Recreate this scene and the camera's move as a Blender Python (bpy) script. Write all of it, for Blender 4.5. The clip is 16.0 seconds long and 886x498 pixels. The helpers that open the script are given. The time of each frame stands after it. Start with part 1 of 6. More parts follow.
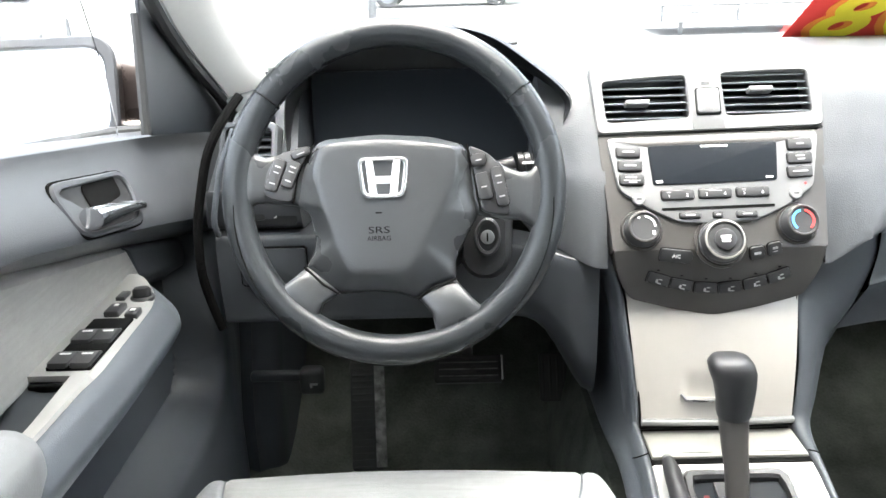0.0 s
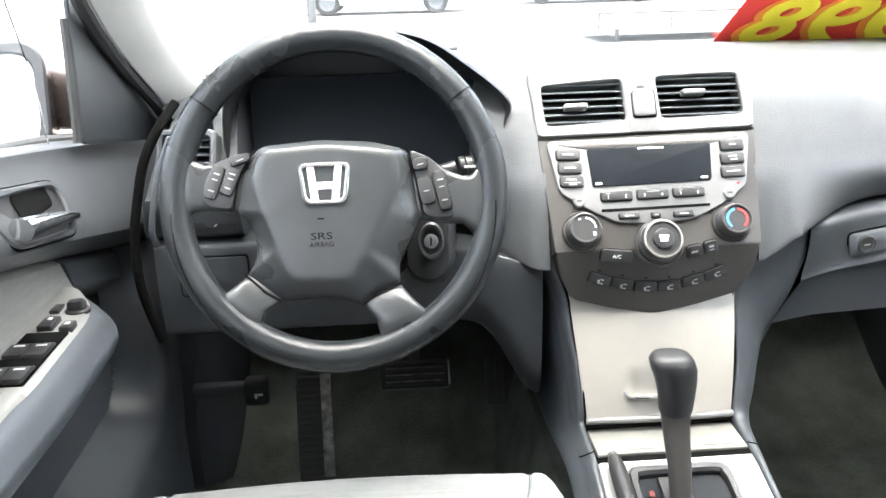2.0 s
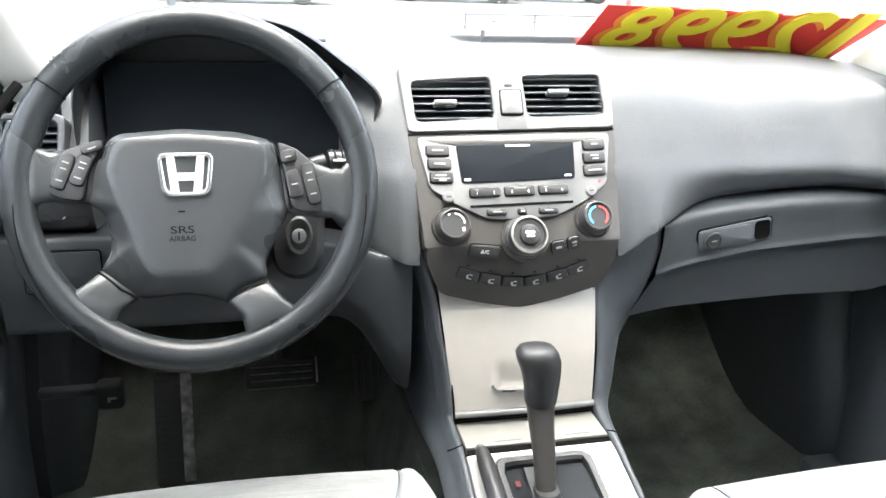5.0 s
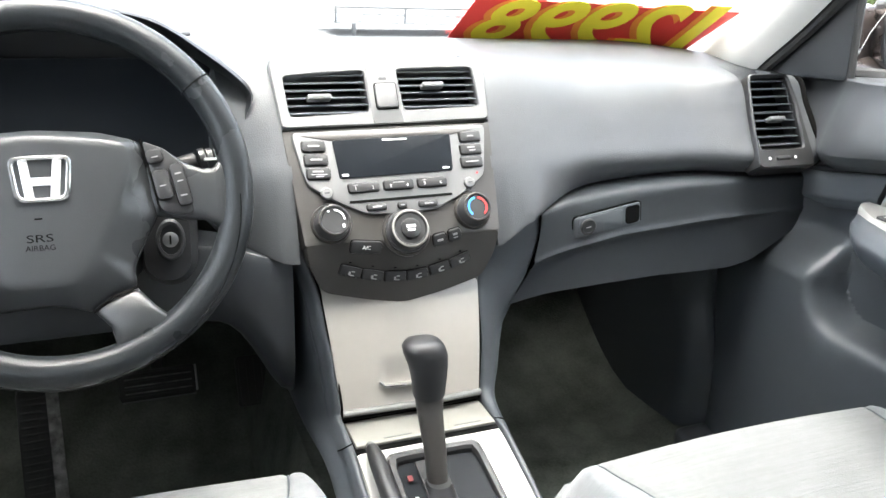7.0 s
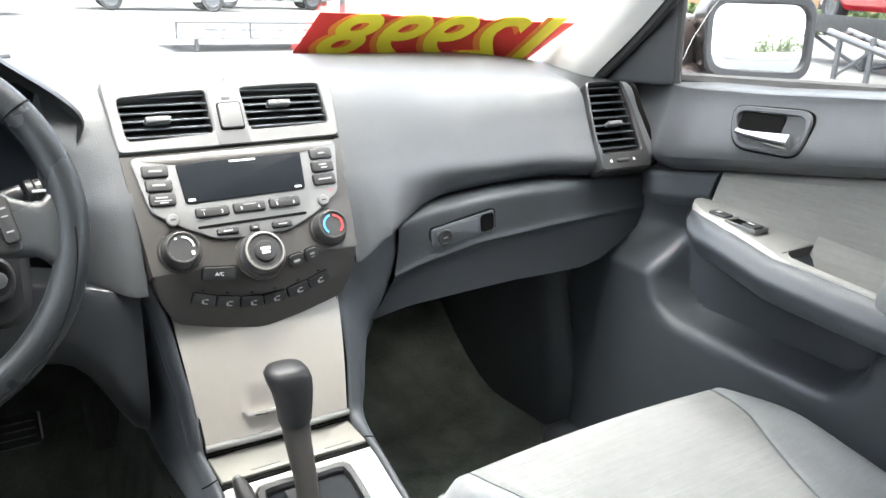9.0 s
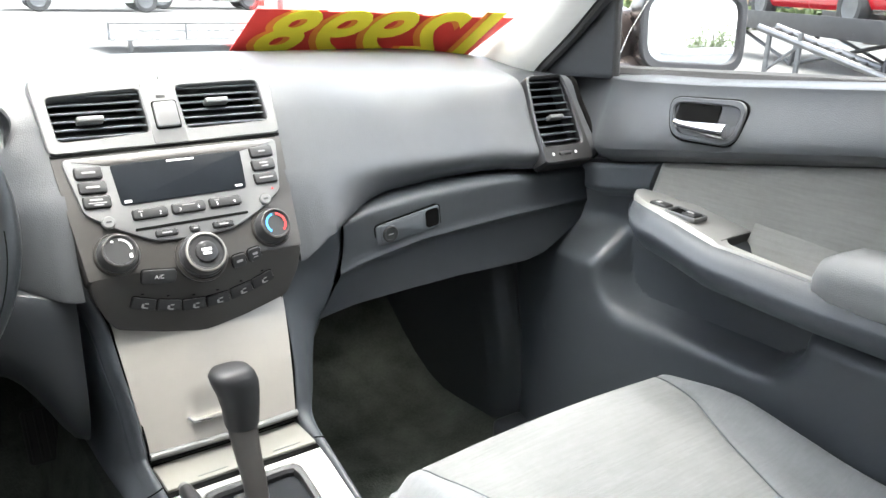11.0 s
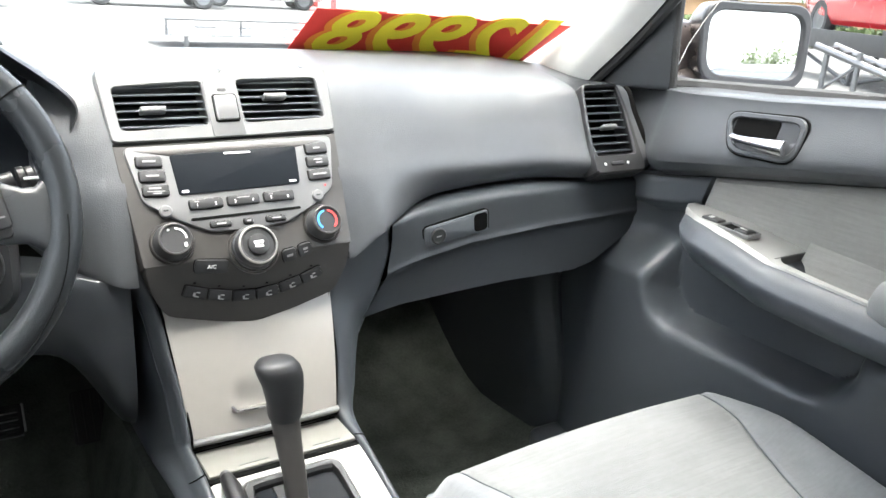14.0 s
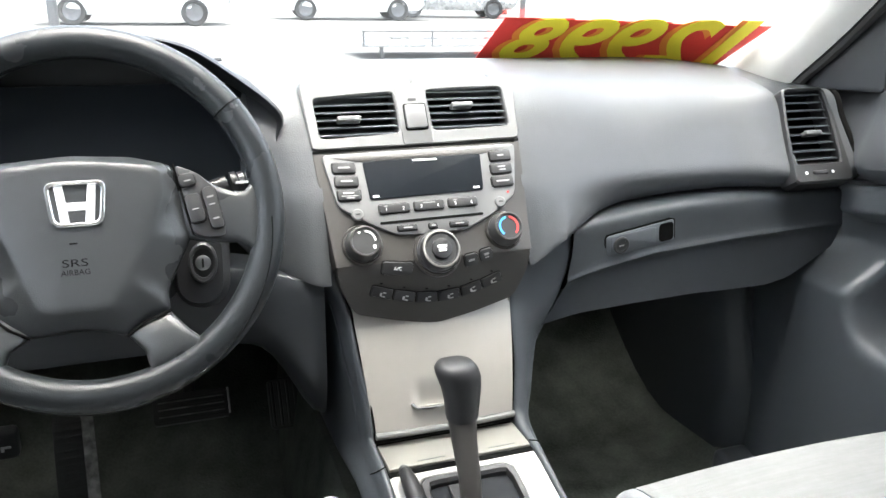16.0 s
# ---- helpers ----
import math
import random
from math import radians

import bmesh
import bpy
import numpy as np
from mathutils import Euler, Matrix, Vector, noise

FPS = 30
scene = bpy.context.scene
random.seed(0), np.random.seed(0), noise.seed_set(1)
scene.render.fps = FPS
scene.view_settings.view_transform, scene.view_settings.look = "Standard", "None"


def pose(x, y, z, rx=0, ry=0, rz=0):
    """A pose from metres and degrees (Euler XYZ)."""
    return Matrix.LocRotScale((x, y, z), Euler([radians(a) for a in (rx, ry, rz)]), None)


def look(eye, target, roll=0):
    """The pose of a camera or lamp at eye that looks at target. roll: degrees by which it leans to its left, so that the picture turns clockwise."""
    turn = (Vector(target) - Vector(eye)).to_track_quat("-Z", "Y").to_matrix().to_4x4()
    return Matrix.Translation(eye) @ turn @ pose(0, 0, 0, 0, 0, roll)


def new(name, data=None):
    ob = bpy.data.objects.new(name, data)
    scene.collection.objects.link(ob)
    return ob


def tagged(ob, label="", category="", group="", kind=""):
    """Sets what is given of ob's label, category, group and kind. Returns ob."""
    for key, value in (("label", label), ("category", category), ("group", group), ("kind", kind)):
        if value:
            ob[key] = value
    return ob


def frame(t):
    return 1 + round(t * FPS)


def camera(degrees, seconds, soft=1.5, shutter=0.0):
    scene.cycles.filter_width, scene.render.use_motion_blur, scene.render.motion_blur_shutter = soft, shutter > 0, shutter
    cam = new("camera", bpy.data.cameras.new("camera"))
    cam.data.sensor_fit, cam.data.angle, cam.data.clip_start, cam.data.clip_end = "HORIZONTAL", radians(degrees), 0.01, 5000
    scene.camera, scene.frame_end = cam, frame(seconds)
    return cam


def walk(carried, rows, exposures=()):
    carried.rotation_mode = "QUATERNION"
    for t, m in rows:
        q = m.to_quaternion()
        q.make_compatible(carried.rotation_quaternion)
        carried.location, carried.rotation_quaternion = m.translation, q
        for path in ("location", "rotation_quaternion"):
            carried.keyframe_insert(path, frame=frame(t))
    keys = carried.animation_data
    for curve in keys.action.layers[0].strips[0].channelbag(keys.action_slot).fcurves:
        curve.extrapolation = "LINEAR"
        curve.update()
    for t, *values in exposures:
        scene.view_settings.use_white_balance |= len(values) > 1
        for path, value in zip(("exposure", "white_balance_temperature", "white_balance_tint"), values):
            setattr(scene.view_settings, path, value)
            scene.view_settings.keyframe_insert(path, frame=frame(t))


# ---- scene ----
cam = camera(58.1, 16.0)
PATH = [
    (0, (-0.32, 0.0, 1.12), (-0.351, 1.88, 0.439), -1.8),
    (0.5, (-0.319, -0.001, 1.119), (-0.328, 1.879, 0.436), -1.9),
    (1, (-0.319, -0.001, 1.119), (-0.293, 1.88, 0.44), -1.9),
    (1.5, (-0.319, 0.0, 1.119), (-0.253, 1.882, 0.446), -1.6),
    (2, (-0.318, -0.001, 1.117), (-0.212, 1.881, 0.449), -1.6),
    (2.5, (-0.32, -0.001, 1.119), (-0.153, 1.871, 0.434), -0.8),
    (3, (-0.319, -0.003, 1.119), (-0.129, 1.868, 0.436), -1.9),
    (3.5, (-0.32, 0.001, 1.118), (-0.035, 1.861, 0.438), -0.6),
    (4, (-0.32, 0.004, 1.116), (0.016, 1.856, 0.44), 0.5),
    (6.5, (-0.321, 0.011, 1.112), (0.321, 1.779, 0.43), 2.8),
    (7, (-0.319, 0.014, 1.112), (0.399, 1.753, 0.432), 2.5),
    (7.5, (-0.319, 0.016, 1.111), (0.5, 1.716, 0.449), 2.9),
    (8, (-0.319, 0.019, 1.109), (0.607, 1.67, 0.461), 4.1),
    (8.5, (-0.314, 0.02, 1.115), (0.672, 1.635, 0.467), 3.2),
    (9, (-0.31, 0.019, 1.115), (0.716, 1.612, 0.475), 2.1),
    (9.5, (-0.305, 0.018, 1.118), (0.75, 1.59, 0.475), 2.0),
    (10, (-0.306, 0.018, 1.114), (0.834, 1.537, 0.486), 1.8),
    (12.5, (-0.311, 0.027, 1.108), (0.817, 1.544, 0.455), 1.9),
    (13, (-0.313, 0.026, 1.108), (0.801, 1.556, 0.462), 2.3),
    (13.5, (-0.315, 0.026, 1.108), (0.774, 1.578, 0.474), 2.7),
    (14, (-0.318, 0.026, 1.106), (0.74, 1.603, 0.477), 3.7),
    (14.5, (-0.32, 0.025, 1.106), (0.689, 1.634, 0.479), 4.1),
    (15, (-0.321, 0.024, 1.106), (0.613, 1.678, 0.482), 3.8),
    (15.5, (-0.32, 0.021, 1.108), (0.472, 1.742, 0.467), 3.0),
    (16, (-0.319, 0.021, 1.109), (0.335, 1.802, 0.476), 1.1),
]
walk(cam, [(t, look(eye, target, roll)) for t, eye, target, roll in PATH],
     exposures=[(0.0, 3.68, 6550, 5), (4.0, 3.62, 6550, 5), (6.5, 3.30, 6550, 5), (9.0, 3.22, 6550, 5), (14.5, 3.20, 6550, 5), (16.0, 3.12, 6550, 5)])

# ---------------------------------------------------------------- light
wd = bpy.data.worlds.new("sky")
scene.world = wd
wd.use_nodes = True
wn, wl = wd.node_tree.nodes, wd.node_tree.links
sky = wn.new("ShaderNodeTexSky")
sky.sky_type = 'NISHITA'
sky.sun_disc = False
sky.sun_elevation = radians(88)
sky.sun_rotation = radians(124)
sky.air_density, sky.dust_density, sky.ozone_density = 1.0, 4.0, 1.0
hsv = wn.new("ShaderNodeHueSaturation")
hsv.inputs["Saturation"].default_value = 0.5
wl.new(sky.outputs[0], hsv.inputs["Color"])
wl.new(hsv.outputs[0], wn["Background"].inputs[0])
wn["Background"].inputs[1].default_value = 0.15
sd = bpy.data.lights.new("sun", 'SUN')
sd.energy, sd.angle, sd.color = 0.9, radians(70), (1.0, 0.985, 0.965)
scene.view_settings.exposure = 3.15
sun = new("sun", sd)
sun.matrix_world = look((0.3, 0.8, 10), (0, 1, 0))


# ---------------------------------------------------------------- materials
def mat(name, color, rough=0.5, metal=0.0, var=0.12, vscale=6.0, bump=0.0, bscale=400.0, coat=0.0, spec=0.5, trans=0.0, stain=0.0):
    m = bpy.data.materials.new(name)
    m.use_nodes = True
    n, l = m.node_tree.nodes, m.node_tree.links
    b = n["Principled BSDF"]
    b.inputs["Roughness"].default_value = rough
    b.inputs["Metallic"].default_value = metal
    b.inputs["Coat Weight"].default_value = coat
    b.inputs["Specular IOR Level"].default_value = spec
    b.inputs["Transmission Weight"].default_value = trans
    tc = n.new("ShaderNodeTexCoord")
    no = n.new("ShaderNodeTexNoise")
    no.inputs["Scale"].default_value, no.inputs["Detail"].default_value = vscale, 6
    l.new(tc.outputs["Object"], no.inputs["Vector"])
    fi = n.new("ShaderNodeTexNoise")
    fi.inputs["Scale"].default_value, fi.inputs["Detail"].default_value = vscale * 14, 3
    l.new(tc.outputs["Object"], fi.inputs["Vector"])
    ad = n.new("ShaderNodeMath")
    ad.operation = 'MULTIPLY_ADD'
    l.new(fi.outputs["Fac"], ad.inputs[0])
    ad.inputs[1].default_value = 0.35
    l.new(no.outputs["Fac"], ad.inputs[2])
    ra = n.new("ShaderNodeMapRange")
    ra.inputs["From Min"].default_value, ra.inputs["From Max"].default_value = 0.4, 0.95
    ra.inputs["To Min"].default_value, ra.inputs["To Max"].default_value = 1 - var, 1 + var
    l.new(ad.outputs[0], ra.inputs["Value"])
    mx = n.new("ShaderNodeMix")
    mx.data_type, mx.blend_type = 'RGBA', 'MULTIPLY'
    mx.inputs["Factor"].default_value = 1
    mx.inputs["A"].default_value = (*color, 1)
    l.new(ra.outputs[0], mx.inputs["B"])
    l.new(mx.outputs["Result"], b.inputs["Base Color"])
    rr = n.new("ShaderNodeMapRange")
    rr.inputs["From Min"].default_value, rr.inputs["From Max"].default_value = 0.35, 0.7
    rr.inputs["To Min"].default_value, rr.inputs["To Max"].default_value = max(0.02, rough - 0.07 - stain), min(1, rough + 0.07)
    l.new(no.outputs["Fac"], rr.inputs["Value"])
    if rough > 0.1:
        l.new(rr.outputs[0], b.inputs["Roughness"])
    if bump:
        gr = n.new("ShaderNodeTexVoronoi") if bscale > 250 else n.new("ShaderNodeTexNoise")
        gr.inputs["Scale"].default_value = bscale
        l.new(tc.outputs["Object"], gr.inputs["Vector"])
        bp = n.new("ShaderNodeBump")
        bp.inputs["Strength"].default_value, bp.inputs["Distance"].default_value = bump, 0.001
        l.new(gr.outputs[0], bp.inputs["Height"])
        l.new(bp.outputs[0], b.inputs["Normal"])
    return m


def weave(name, color, stripe=0.25, axis='X', scale=220.0):
    """Woven upholstery: fine ribs, slubs and faint wear."""
    m = mat(name, color, 0.92, 0, 0.13, 9, 0, spec=0.15)
    n, l = m.node_tree.nodes, m.node_tree.links
    b = n["Principled BSDF"]
    tc = n.new("ShaderNodeTexCoord")
    mp = n.new("ShaderNodeMapping")
    mp.inputs["Scale"].default_value = (16, 260, 120) if axis == 'X' else (120, 18, 260)
    l.new(tc.outputs["Object"], mp.inputs["Vector"])
    no = n.new("ShaderNodeTexNoise")
    no.inputs["Scale"].default_value, no.inputs["Detail"].default_value = 1.0, 3
    l.new(mp.outputs[0], no.inputs["Vector"])
    fi = n.new("ShaderNodeTexNoise")
    fi.inputs["Scale"].default_value = 900
    l.new(tc.outputs["Object"], fi.inputs["Vector"])
    ra = n.new("ShaderNodeMapRange")
    ra.inputs["From Min"].default_value, ra.inputs["From Max"].default_value = 0.3, 0.7
    ra.inputs["To Min"].default_value, ra.inputs["To Max"].default_value = 1 - stripe, 1 + stripe * 0.4
    l.new(no.outputs["Fac"], ra.inputs["Value"])
    mx = n.new("ShaderNodeMix")
    mx.data_type, mx.blend_type = 'RGBA', 'MULTIPLY'
    mx.inputs["Factor"].default_value = 1
    l.new(b.inputs["Base Color"].links[0].from_socket, mx.inputs["A"])
    l.new(ra.outputs[0], mx.inputs["B"])
    l.new(mx.outputs["Result"], b.inputs["Base Color"])
    bp = n.new("ShaderNodeBump")
    bp.inputs["Strength"].default_value, bp.inputs["Distance"].default_value = 0.35, 0.0012
    ad = n.new("ShaderNodeMath")
    l.new(no.outputs["Fac"], ad.inputs[0])
    l.new(fi.outputs["Fac"], ad.inputs[1])
    l.new(ad.outputs[0], bp.inputs["Height"])
    l.new(bp.outputs[0], b.inputs["Normal"])
    b.inputs["Sheen Weight"].default_value = 0.25
    return m


M_pad = mat("soft_charcoal_vinyl", (0.060, 0.063, 0.068), 0.40, var=0.10, bump=0.22, bscale=700)
M_low = mat("blue_grey_plastic", (0.080, 0.088, 0.098), 0.44, var=0.08, bump=0.18, bscale=800)
M_dlo = mat("door_slate_plastic", (0.052, 0.058, 0.066), 0.42, var=0.08, bump=0.15, bscale=800)
M_bol = mat("slate_plastic", (0.048, 0.053, 0.060), 0.42, var=0.08, bump=0.15, bscale=800)
M_con = mat("console_slate", (0.050, 0.056, 0.064), 0.42, var=0.08, bump=0.15, bscale=800)
# slate darkened for the deep shade under the dash; also serves the sails
M_kne = mat("shade_darkened_slate", (0.026, 0.029, 0.033), 0.45, var=0.10, bump=0.15, bscale=800)
M_blk = mat("black_plastic", (0.018, 0.018, 0.019), 0.42, var=0.15, bump=0.08, bscale=600)
M_trl = mat("muted_champagne", (0.24, 0.232, 0.212), 0.45, 0.3, 0.06, 6)
M_gap = mat("black_gap", (0.006, 0.006, 0.006), 0.9, spec=0.05)
M_fas = mat("taupe_fascia", (0.046, 0.043, 0.040), 0.42, 0.2, 0.08, 8)
M_sil = mat("silver_paint", (0.165, 0.166, 0.165), 0.45, 0.3, 0.05, 9)
M_cha = mat("champagne_panel", (0.42, 0.398, 0.362), 0.42, 0.4, 0.05, 5)
M_arm = mat("warm_grey_paint", (0.32, 0.315, 0.30), 0.42, 0.25, 0.06, 7)
M_chr = mat("chrome", (0.86, 0.86, 0.87), 0.16, 1.0, 0.03)
M_emb = mat("satin_chrome", (0.80, 0.80, 0.81), 0.38, 0.6, 0.03)
M_whl = mat("wheel_rubber", (0.019, 0.021, 0.023), 0.30, var=0.05, bump=0.15, bscale=900, spec=0.35)
M_hub = mat("airbag_vinyl", (0.034, 0.036, 0.038), 0.30, var=0.05, bump=0.12, bscale=900)
M_btn = mat("button_plastic", (0.030, 0.030, 0.031), 0.38, var=0.10)
M_scr = mat("display_glass", (0.012, 0.014, 0.017), 0.35, var=0.03, spec=0.08)
M_prt = mat("white_print", (0.75, 0.75, 0.73), 0.6)
M_dpr = mat("grey_print", (0.30, 0.30, 0.295), 0.6)
M_blu = mat("blue_print", (0.06, 0.32, 0.75), 0.5)
M_rdp = mat("red_print", (0.62, 0.04, 0.04), 0.5)
M_drd = mat("dim_red_print", (0.16, 0.015, 0.015), 0.5)
M_car = mat("dark_carpet", (0.094, 0.103, 0.090), 0.97, var=0.5, vscale=14, bump=0.9, bscale=230, spec=0.1)
M_seat = weave("light_grey_cloth", (0.22, 0.221, 0.22), 0.09)
M_bolst = weave("grey_bolster_cloth", (0.225, 0.23, 0.238), 0.06)
M_ins = weave("door_cloth", (0.29, 0.283, 0.268), 0.08, 'Y')
M_apd = mat("grey_armrest_vinyl", (0.20, 0.202, 0.204), 0.55, var=0.06, bump=0.2, bscale=600)
M_pil = mat("pillar_trim", (0.56, 0.555, 0.53), 0.75, var=0.05, bump=0.12, bscale=500)
M_lin = mat("headliner", (0.50, 0.49, 0.46), 0.95, var=0.06, bump=0.3, bscale=500)
M_rub = mat("rubber", (0.03, 0.03, 0.03), 0.75, var=0.2, bump=0.3, bscale=200)
M_wrn = mat("scuffed_rubber", (0.16, 0.16, 0.155), 0.8, var=0.9, vscale=60, bump=0.6, bscale=200)
M_met = mat("worn_metal", (0.35, 0.35, 0.35), 0.35, 1.0, 0.2, 30)
M_bro = mat("bronze_paint", (0.085, 0.068, 0.062), 0.30, 0.5, 0.08, 30, coat=0.8)
M_mir = mat("mirror", (0.93, 0.94, 0.94), 0.015, 1.0, 0.0)
M_gls = mat("clear_glass", (1, 1, 1), 0.0, 0, 0.0, trans=1.0)
# dark tint made up to cut the light from behind the camera
M_tin = mat("light_blocking_glass", (0.10, 0.11, 0.11), 0.02, 0, 0.0, trans=1.0)
M_yel = mat("yellow_vinyl", (0.95, 0.83, 0.06), 0.55, var=0.05)
M_red = mat("red_vinyl", (0.82, 0.06, 0.05), 0.55, var=0.05)
M_ora = mat("orange_vinyl", (0.90, 0.30, 0.05), 0.55, var=0.05)
M_crp = mat("red_car_paint", (0.45, 0.012, 0.02), 0.22, 0.1, 0.05, coat=1.0)
M_wcp = mat("white_car_paint", (0.75, 0.75, 0.74), 0.25, 0, 0.04, coat=1.0)
M_scp = mat("silver_car_paint", (0.45, 0.46, 0.47), 0.28, 0.6, 0.04, coat=1.0)
M_cgl = mat("tinted_car_glass", (0.03, 0.035, 0.04), 0.05, 0, 0.05)
M_asp = mat("pale_concrete_lot", (0.14, 0.139, 0.130), 0.9, 0, 0.22, 0.35, bump=0.5, bscale=40)
M_stl = mat("galvanised_steel", (0.15, 0.153, 0.157), 0.45, 0.8, 0.15, 12)
M_dst = mat("black_steel", (0.03, 0.03, 0.032), 0.5, 0.2, 0.2, 8)
M_grs = mat("lawn", (0.10, 0.13, 0.05), 0.95, 0, 0.35, 1.2, bump=0.8, bscale=60)
M_hed = mat("hedge_leaf", (0.075, 0.105, 0.035), 0.8, 0, 0.4, 5)
M_bark = mat("bark", (0.06, 0.048, 0.04), 0.95, 0, 0.3, 12, bump=0.8, bscale=60)
M_ter = mat("terracotta_wall", (0.42, 0.27, 0.15), 0.9, 0, 0.15, 1.5, bump=0.3, bscale=30)
M_wal = mat("white_wall", (0.70, 0.69, 0.66), 0.85, 0, 0.08, 1.5)


# ---------------------------------------------------------------- helpers for shapes
def thing(name, label, category, at=(0, 0, 0), group="", kind=""):
    e = new(name)
    e.empty_display_size = 0.02
    e.location = at
    return tagged(e, label, category, group, kind)


def part(name, bm, material, parent=None, label="", angle=35):
    me = bpy.data.meshes.new(name)
    bmesh.ops.recalc_face_normals(bm, faces=bm.faces[:])
    bm.to_mesh(me)
    bm.free()
    me.shade_smooth()
    me.set_sharp_from_angle(angle=radians(angle))
    for m in (material if isinstance(material, (list, tuple)) else [material]):
        me.materials.append(m)
    ob = new(name, me)
    if parent is not None:
        ob.parent = parent
        if parent.type == 'EMPTY':
            ob.matrix_parent_inverse = Matrix.Translation(parent.location).inverted()
    if label:
        ob["label"] = label
    return ob


def rrect(w, h, r, n=4, cx=0.0, cy=0.0):
    r = min(r, w / 2 - 1e-5, h / 2 - 1e-5)
    out = []
    for k, (sx, sy) in enumerate(((1, 1), (-1, 1), (-1, -1), (1, -1))):
        for i in range(n + 1):
            a = math.pi / 2 * (k + i / n)
            out.append((cx + sx * (w / 2 - r) + r * math.cos(a), cy + sy * (h / 2 - r) + r * math.sin(a)))
    return out


def rpoly(pts, r, n=4):
    """A polygon with rounded corners."""
    out, c = [], len(pts)
    for i in range(c):
        p, a, b = Vector(pts[i]), Vector(pts[i - 1]), Vector(pts[(i + 1) % c])
        da, db = a - p, b - p
        k = min(r, da.length * 0.45, db.length * 0.45)
        s, e = p + da.normalized() * k, p + db.normalized() * k
        for j in range(n + 1):
            t = j / n
            q = s * (1 - t) ** 2 + p * 2 * t * (1 - t) + e * t * t
            out.append((q.x, q.y))
    return out


def scaled(pts, s, sy=None):
    cx = sum(p[0] for p in pts) / len(pts)
    cy = sum(p[1] for p in pts) / len(pts)
    return [(cx + (p[0] - cx) * s, cy + (p[1] - cy) * (sy or s)) for p in pts]


def inset(pts, d):
    """Shrinks an outline by about d all round."""
    w = max(p[0] for p in pts) - min(p[0] for p in pts)
    h = max(p[1] for p in pts) - min(p[1] for p in pts)
    return scaled(pts, 1 - 2 * d / w, 1 - 2 * d / h)


def dome(pts, steps, M=Matrix()):
    """An outline carried up through steps of (inset, height), closed at the last."""
    bm = bmesh.new()
    rings = []
    for d, z in steps:
        rings.append([bm.verts.new(M @ Vector((x, y, z))) for x, y in (inset(pts, d) if d else pts)])
    for a, b in zip(rings, rings[1:]):
        for i in range(len(a)):
            bm.faces.new((a[i - 1], a[i], b[i], b[i - 1]))
    bm.faces.new(rings[-1])
    bm.faces.new(rings[0][::-1])
    return bm


def slab(pts, z0, z1, bev=0.0, M=Matrix()):
    """An outline with thickness and a softened front edge."""
    if bev:
        return dome(pts, [(0, z0), (0, z1 - bev), (bev * 0.3, z1 - bev * 0.3), (bev, z1)], M)
    return dome(pts, [(0, z0), (0, z1)], M)


def polar(pts, c, n):
    """n points of an outline at even angles about c."""
    out = []
    for k in range(n):
        a = 2 * math.pi * k / n
        d = Vector((math.cos(a), math.sin(a)))
        best = None
        for i in range(len(pts)):
            p, q = Vector(pts[i - 1]) - Vector(c), Vector(pts[i]) - Vector(c)
            e = q - p
            den = d.x * e.y - d.y * e.x
            if abs(den) < 1e-12:
                continue
            t = (p.x * e.y - p.y * e.x) / den
            s = (p.x * d.y - p.y * d.x) / den
            if t > 0 and -1e-6 <= s <= 1 + 1e-6:
                best = t if best is None else max(best, t)
        out.append((c[0] + d.x * (best or 0), c[1] + d.y * (best or 0)))
    return out


def frame_ring(outer, inner, z0, z1, bev, M, n=96, c=None):
    """A plate with a hole: outer and inner outlines, softened edges."""
    c = c or (sum(p[0] for p in inner) / len(inner), sum(p[1] for p in inner) / len(inner))
    o, i = polar(outer, c, n), polar(inner, c, n)
    bm = bmesh.new()
    rings = []
    for pts, d, z in ((o, 0, z0), (o, 0, z1 - bev), (o, bev, z1), (i, -bev, z1), (i, 0, z1 - bev), (i, 0, z0)):
        q = []
        for x, y in pts:
            v = Vector((x - c[0], y - c[1]))
            v = v * (1 - d / v.length)
            q.append(bm.verts.new(M @ Vector((c[0] + v.x, c[1] + v.y, z))))
        rings.append(q)
    for a, b in zip(rings, rings[1:]):
        for k in range(n):
            bm.faces.new((a[k - 1], a[k], b[k], b[k - 1]))
    return bm


def loft(rings, closed=True, caps=True, bm=None):
    bm = bm or bmesh.new()
    vs = [[bm.verts.new(p) for p in r] for r in rings]
    for a, b in zip(vs, vs[1:]):
        for i in range(0 if closed else 1, len(a)):
            bm.faces.new((a[i - 1], a[i], b[i], b[i - 1]))
    if caps and closed:
        bm.faces.new(vs[0][::-1])
        bm.faces.new(vs[-1])
    return bm


def sheet(f, us, vs, thick=None):
    """A surface f(u, v) over the given values; thick: a vector by which its back is set off."""
    bm = bmesh.new()
    g = [[bm.verts.new(f(u, v)) for v in vs] for u in us]
    for a, b in zip(g, g[1:]):
        for i in range(1, len(a)):
            bm.faces.new((a[i - 1], a[i], b[i], b[i - 1]))
    if thick:
        t = Vector(thick)
        k = [[bm.verts.new(v.co + t) for v in row] for row in g]
        for a, b in zip(k, k[1:]):
            for i in range(1, len(a)):
                bm.faces.new((b[i - 1], b[i], a[i], a[i - 1]))
        edge = [r for r in (g[0], g[-1], [r[0] for r in g], [r[-1] for r in g])]
        back = [r for r in (k[0], k[-1], [r[0] for r in k], [r[-1] for r in k])]
        for a, b in zip(edge, back):
            for i in range(1, len(a)):
                bm.faces.new((a[i - 1], a[i], b[i], b[i - 1]))
    return bm


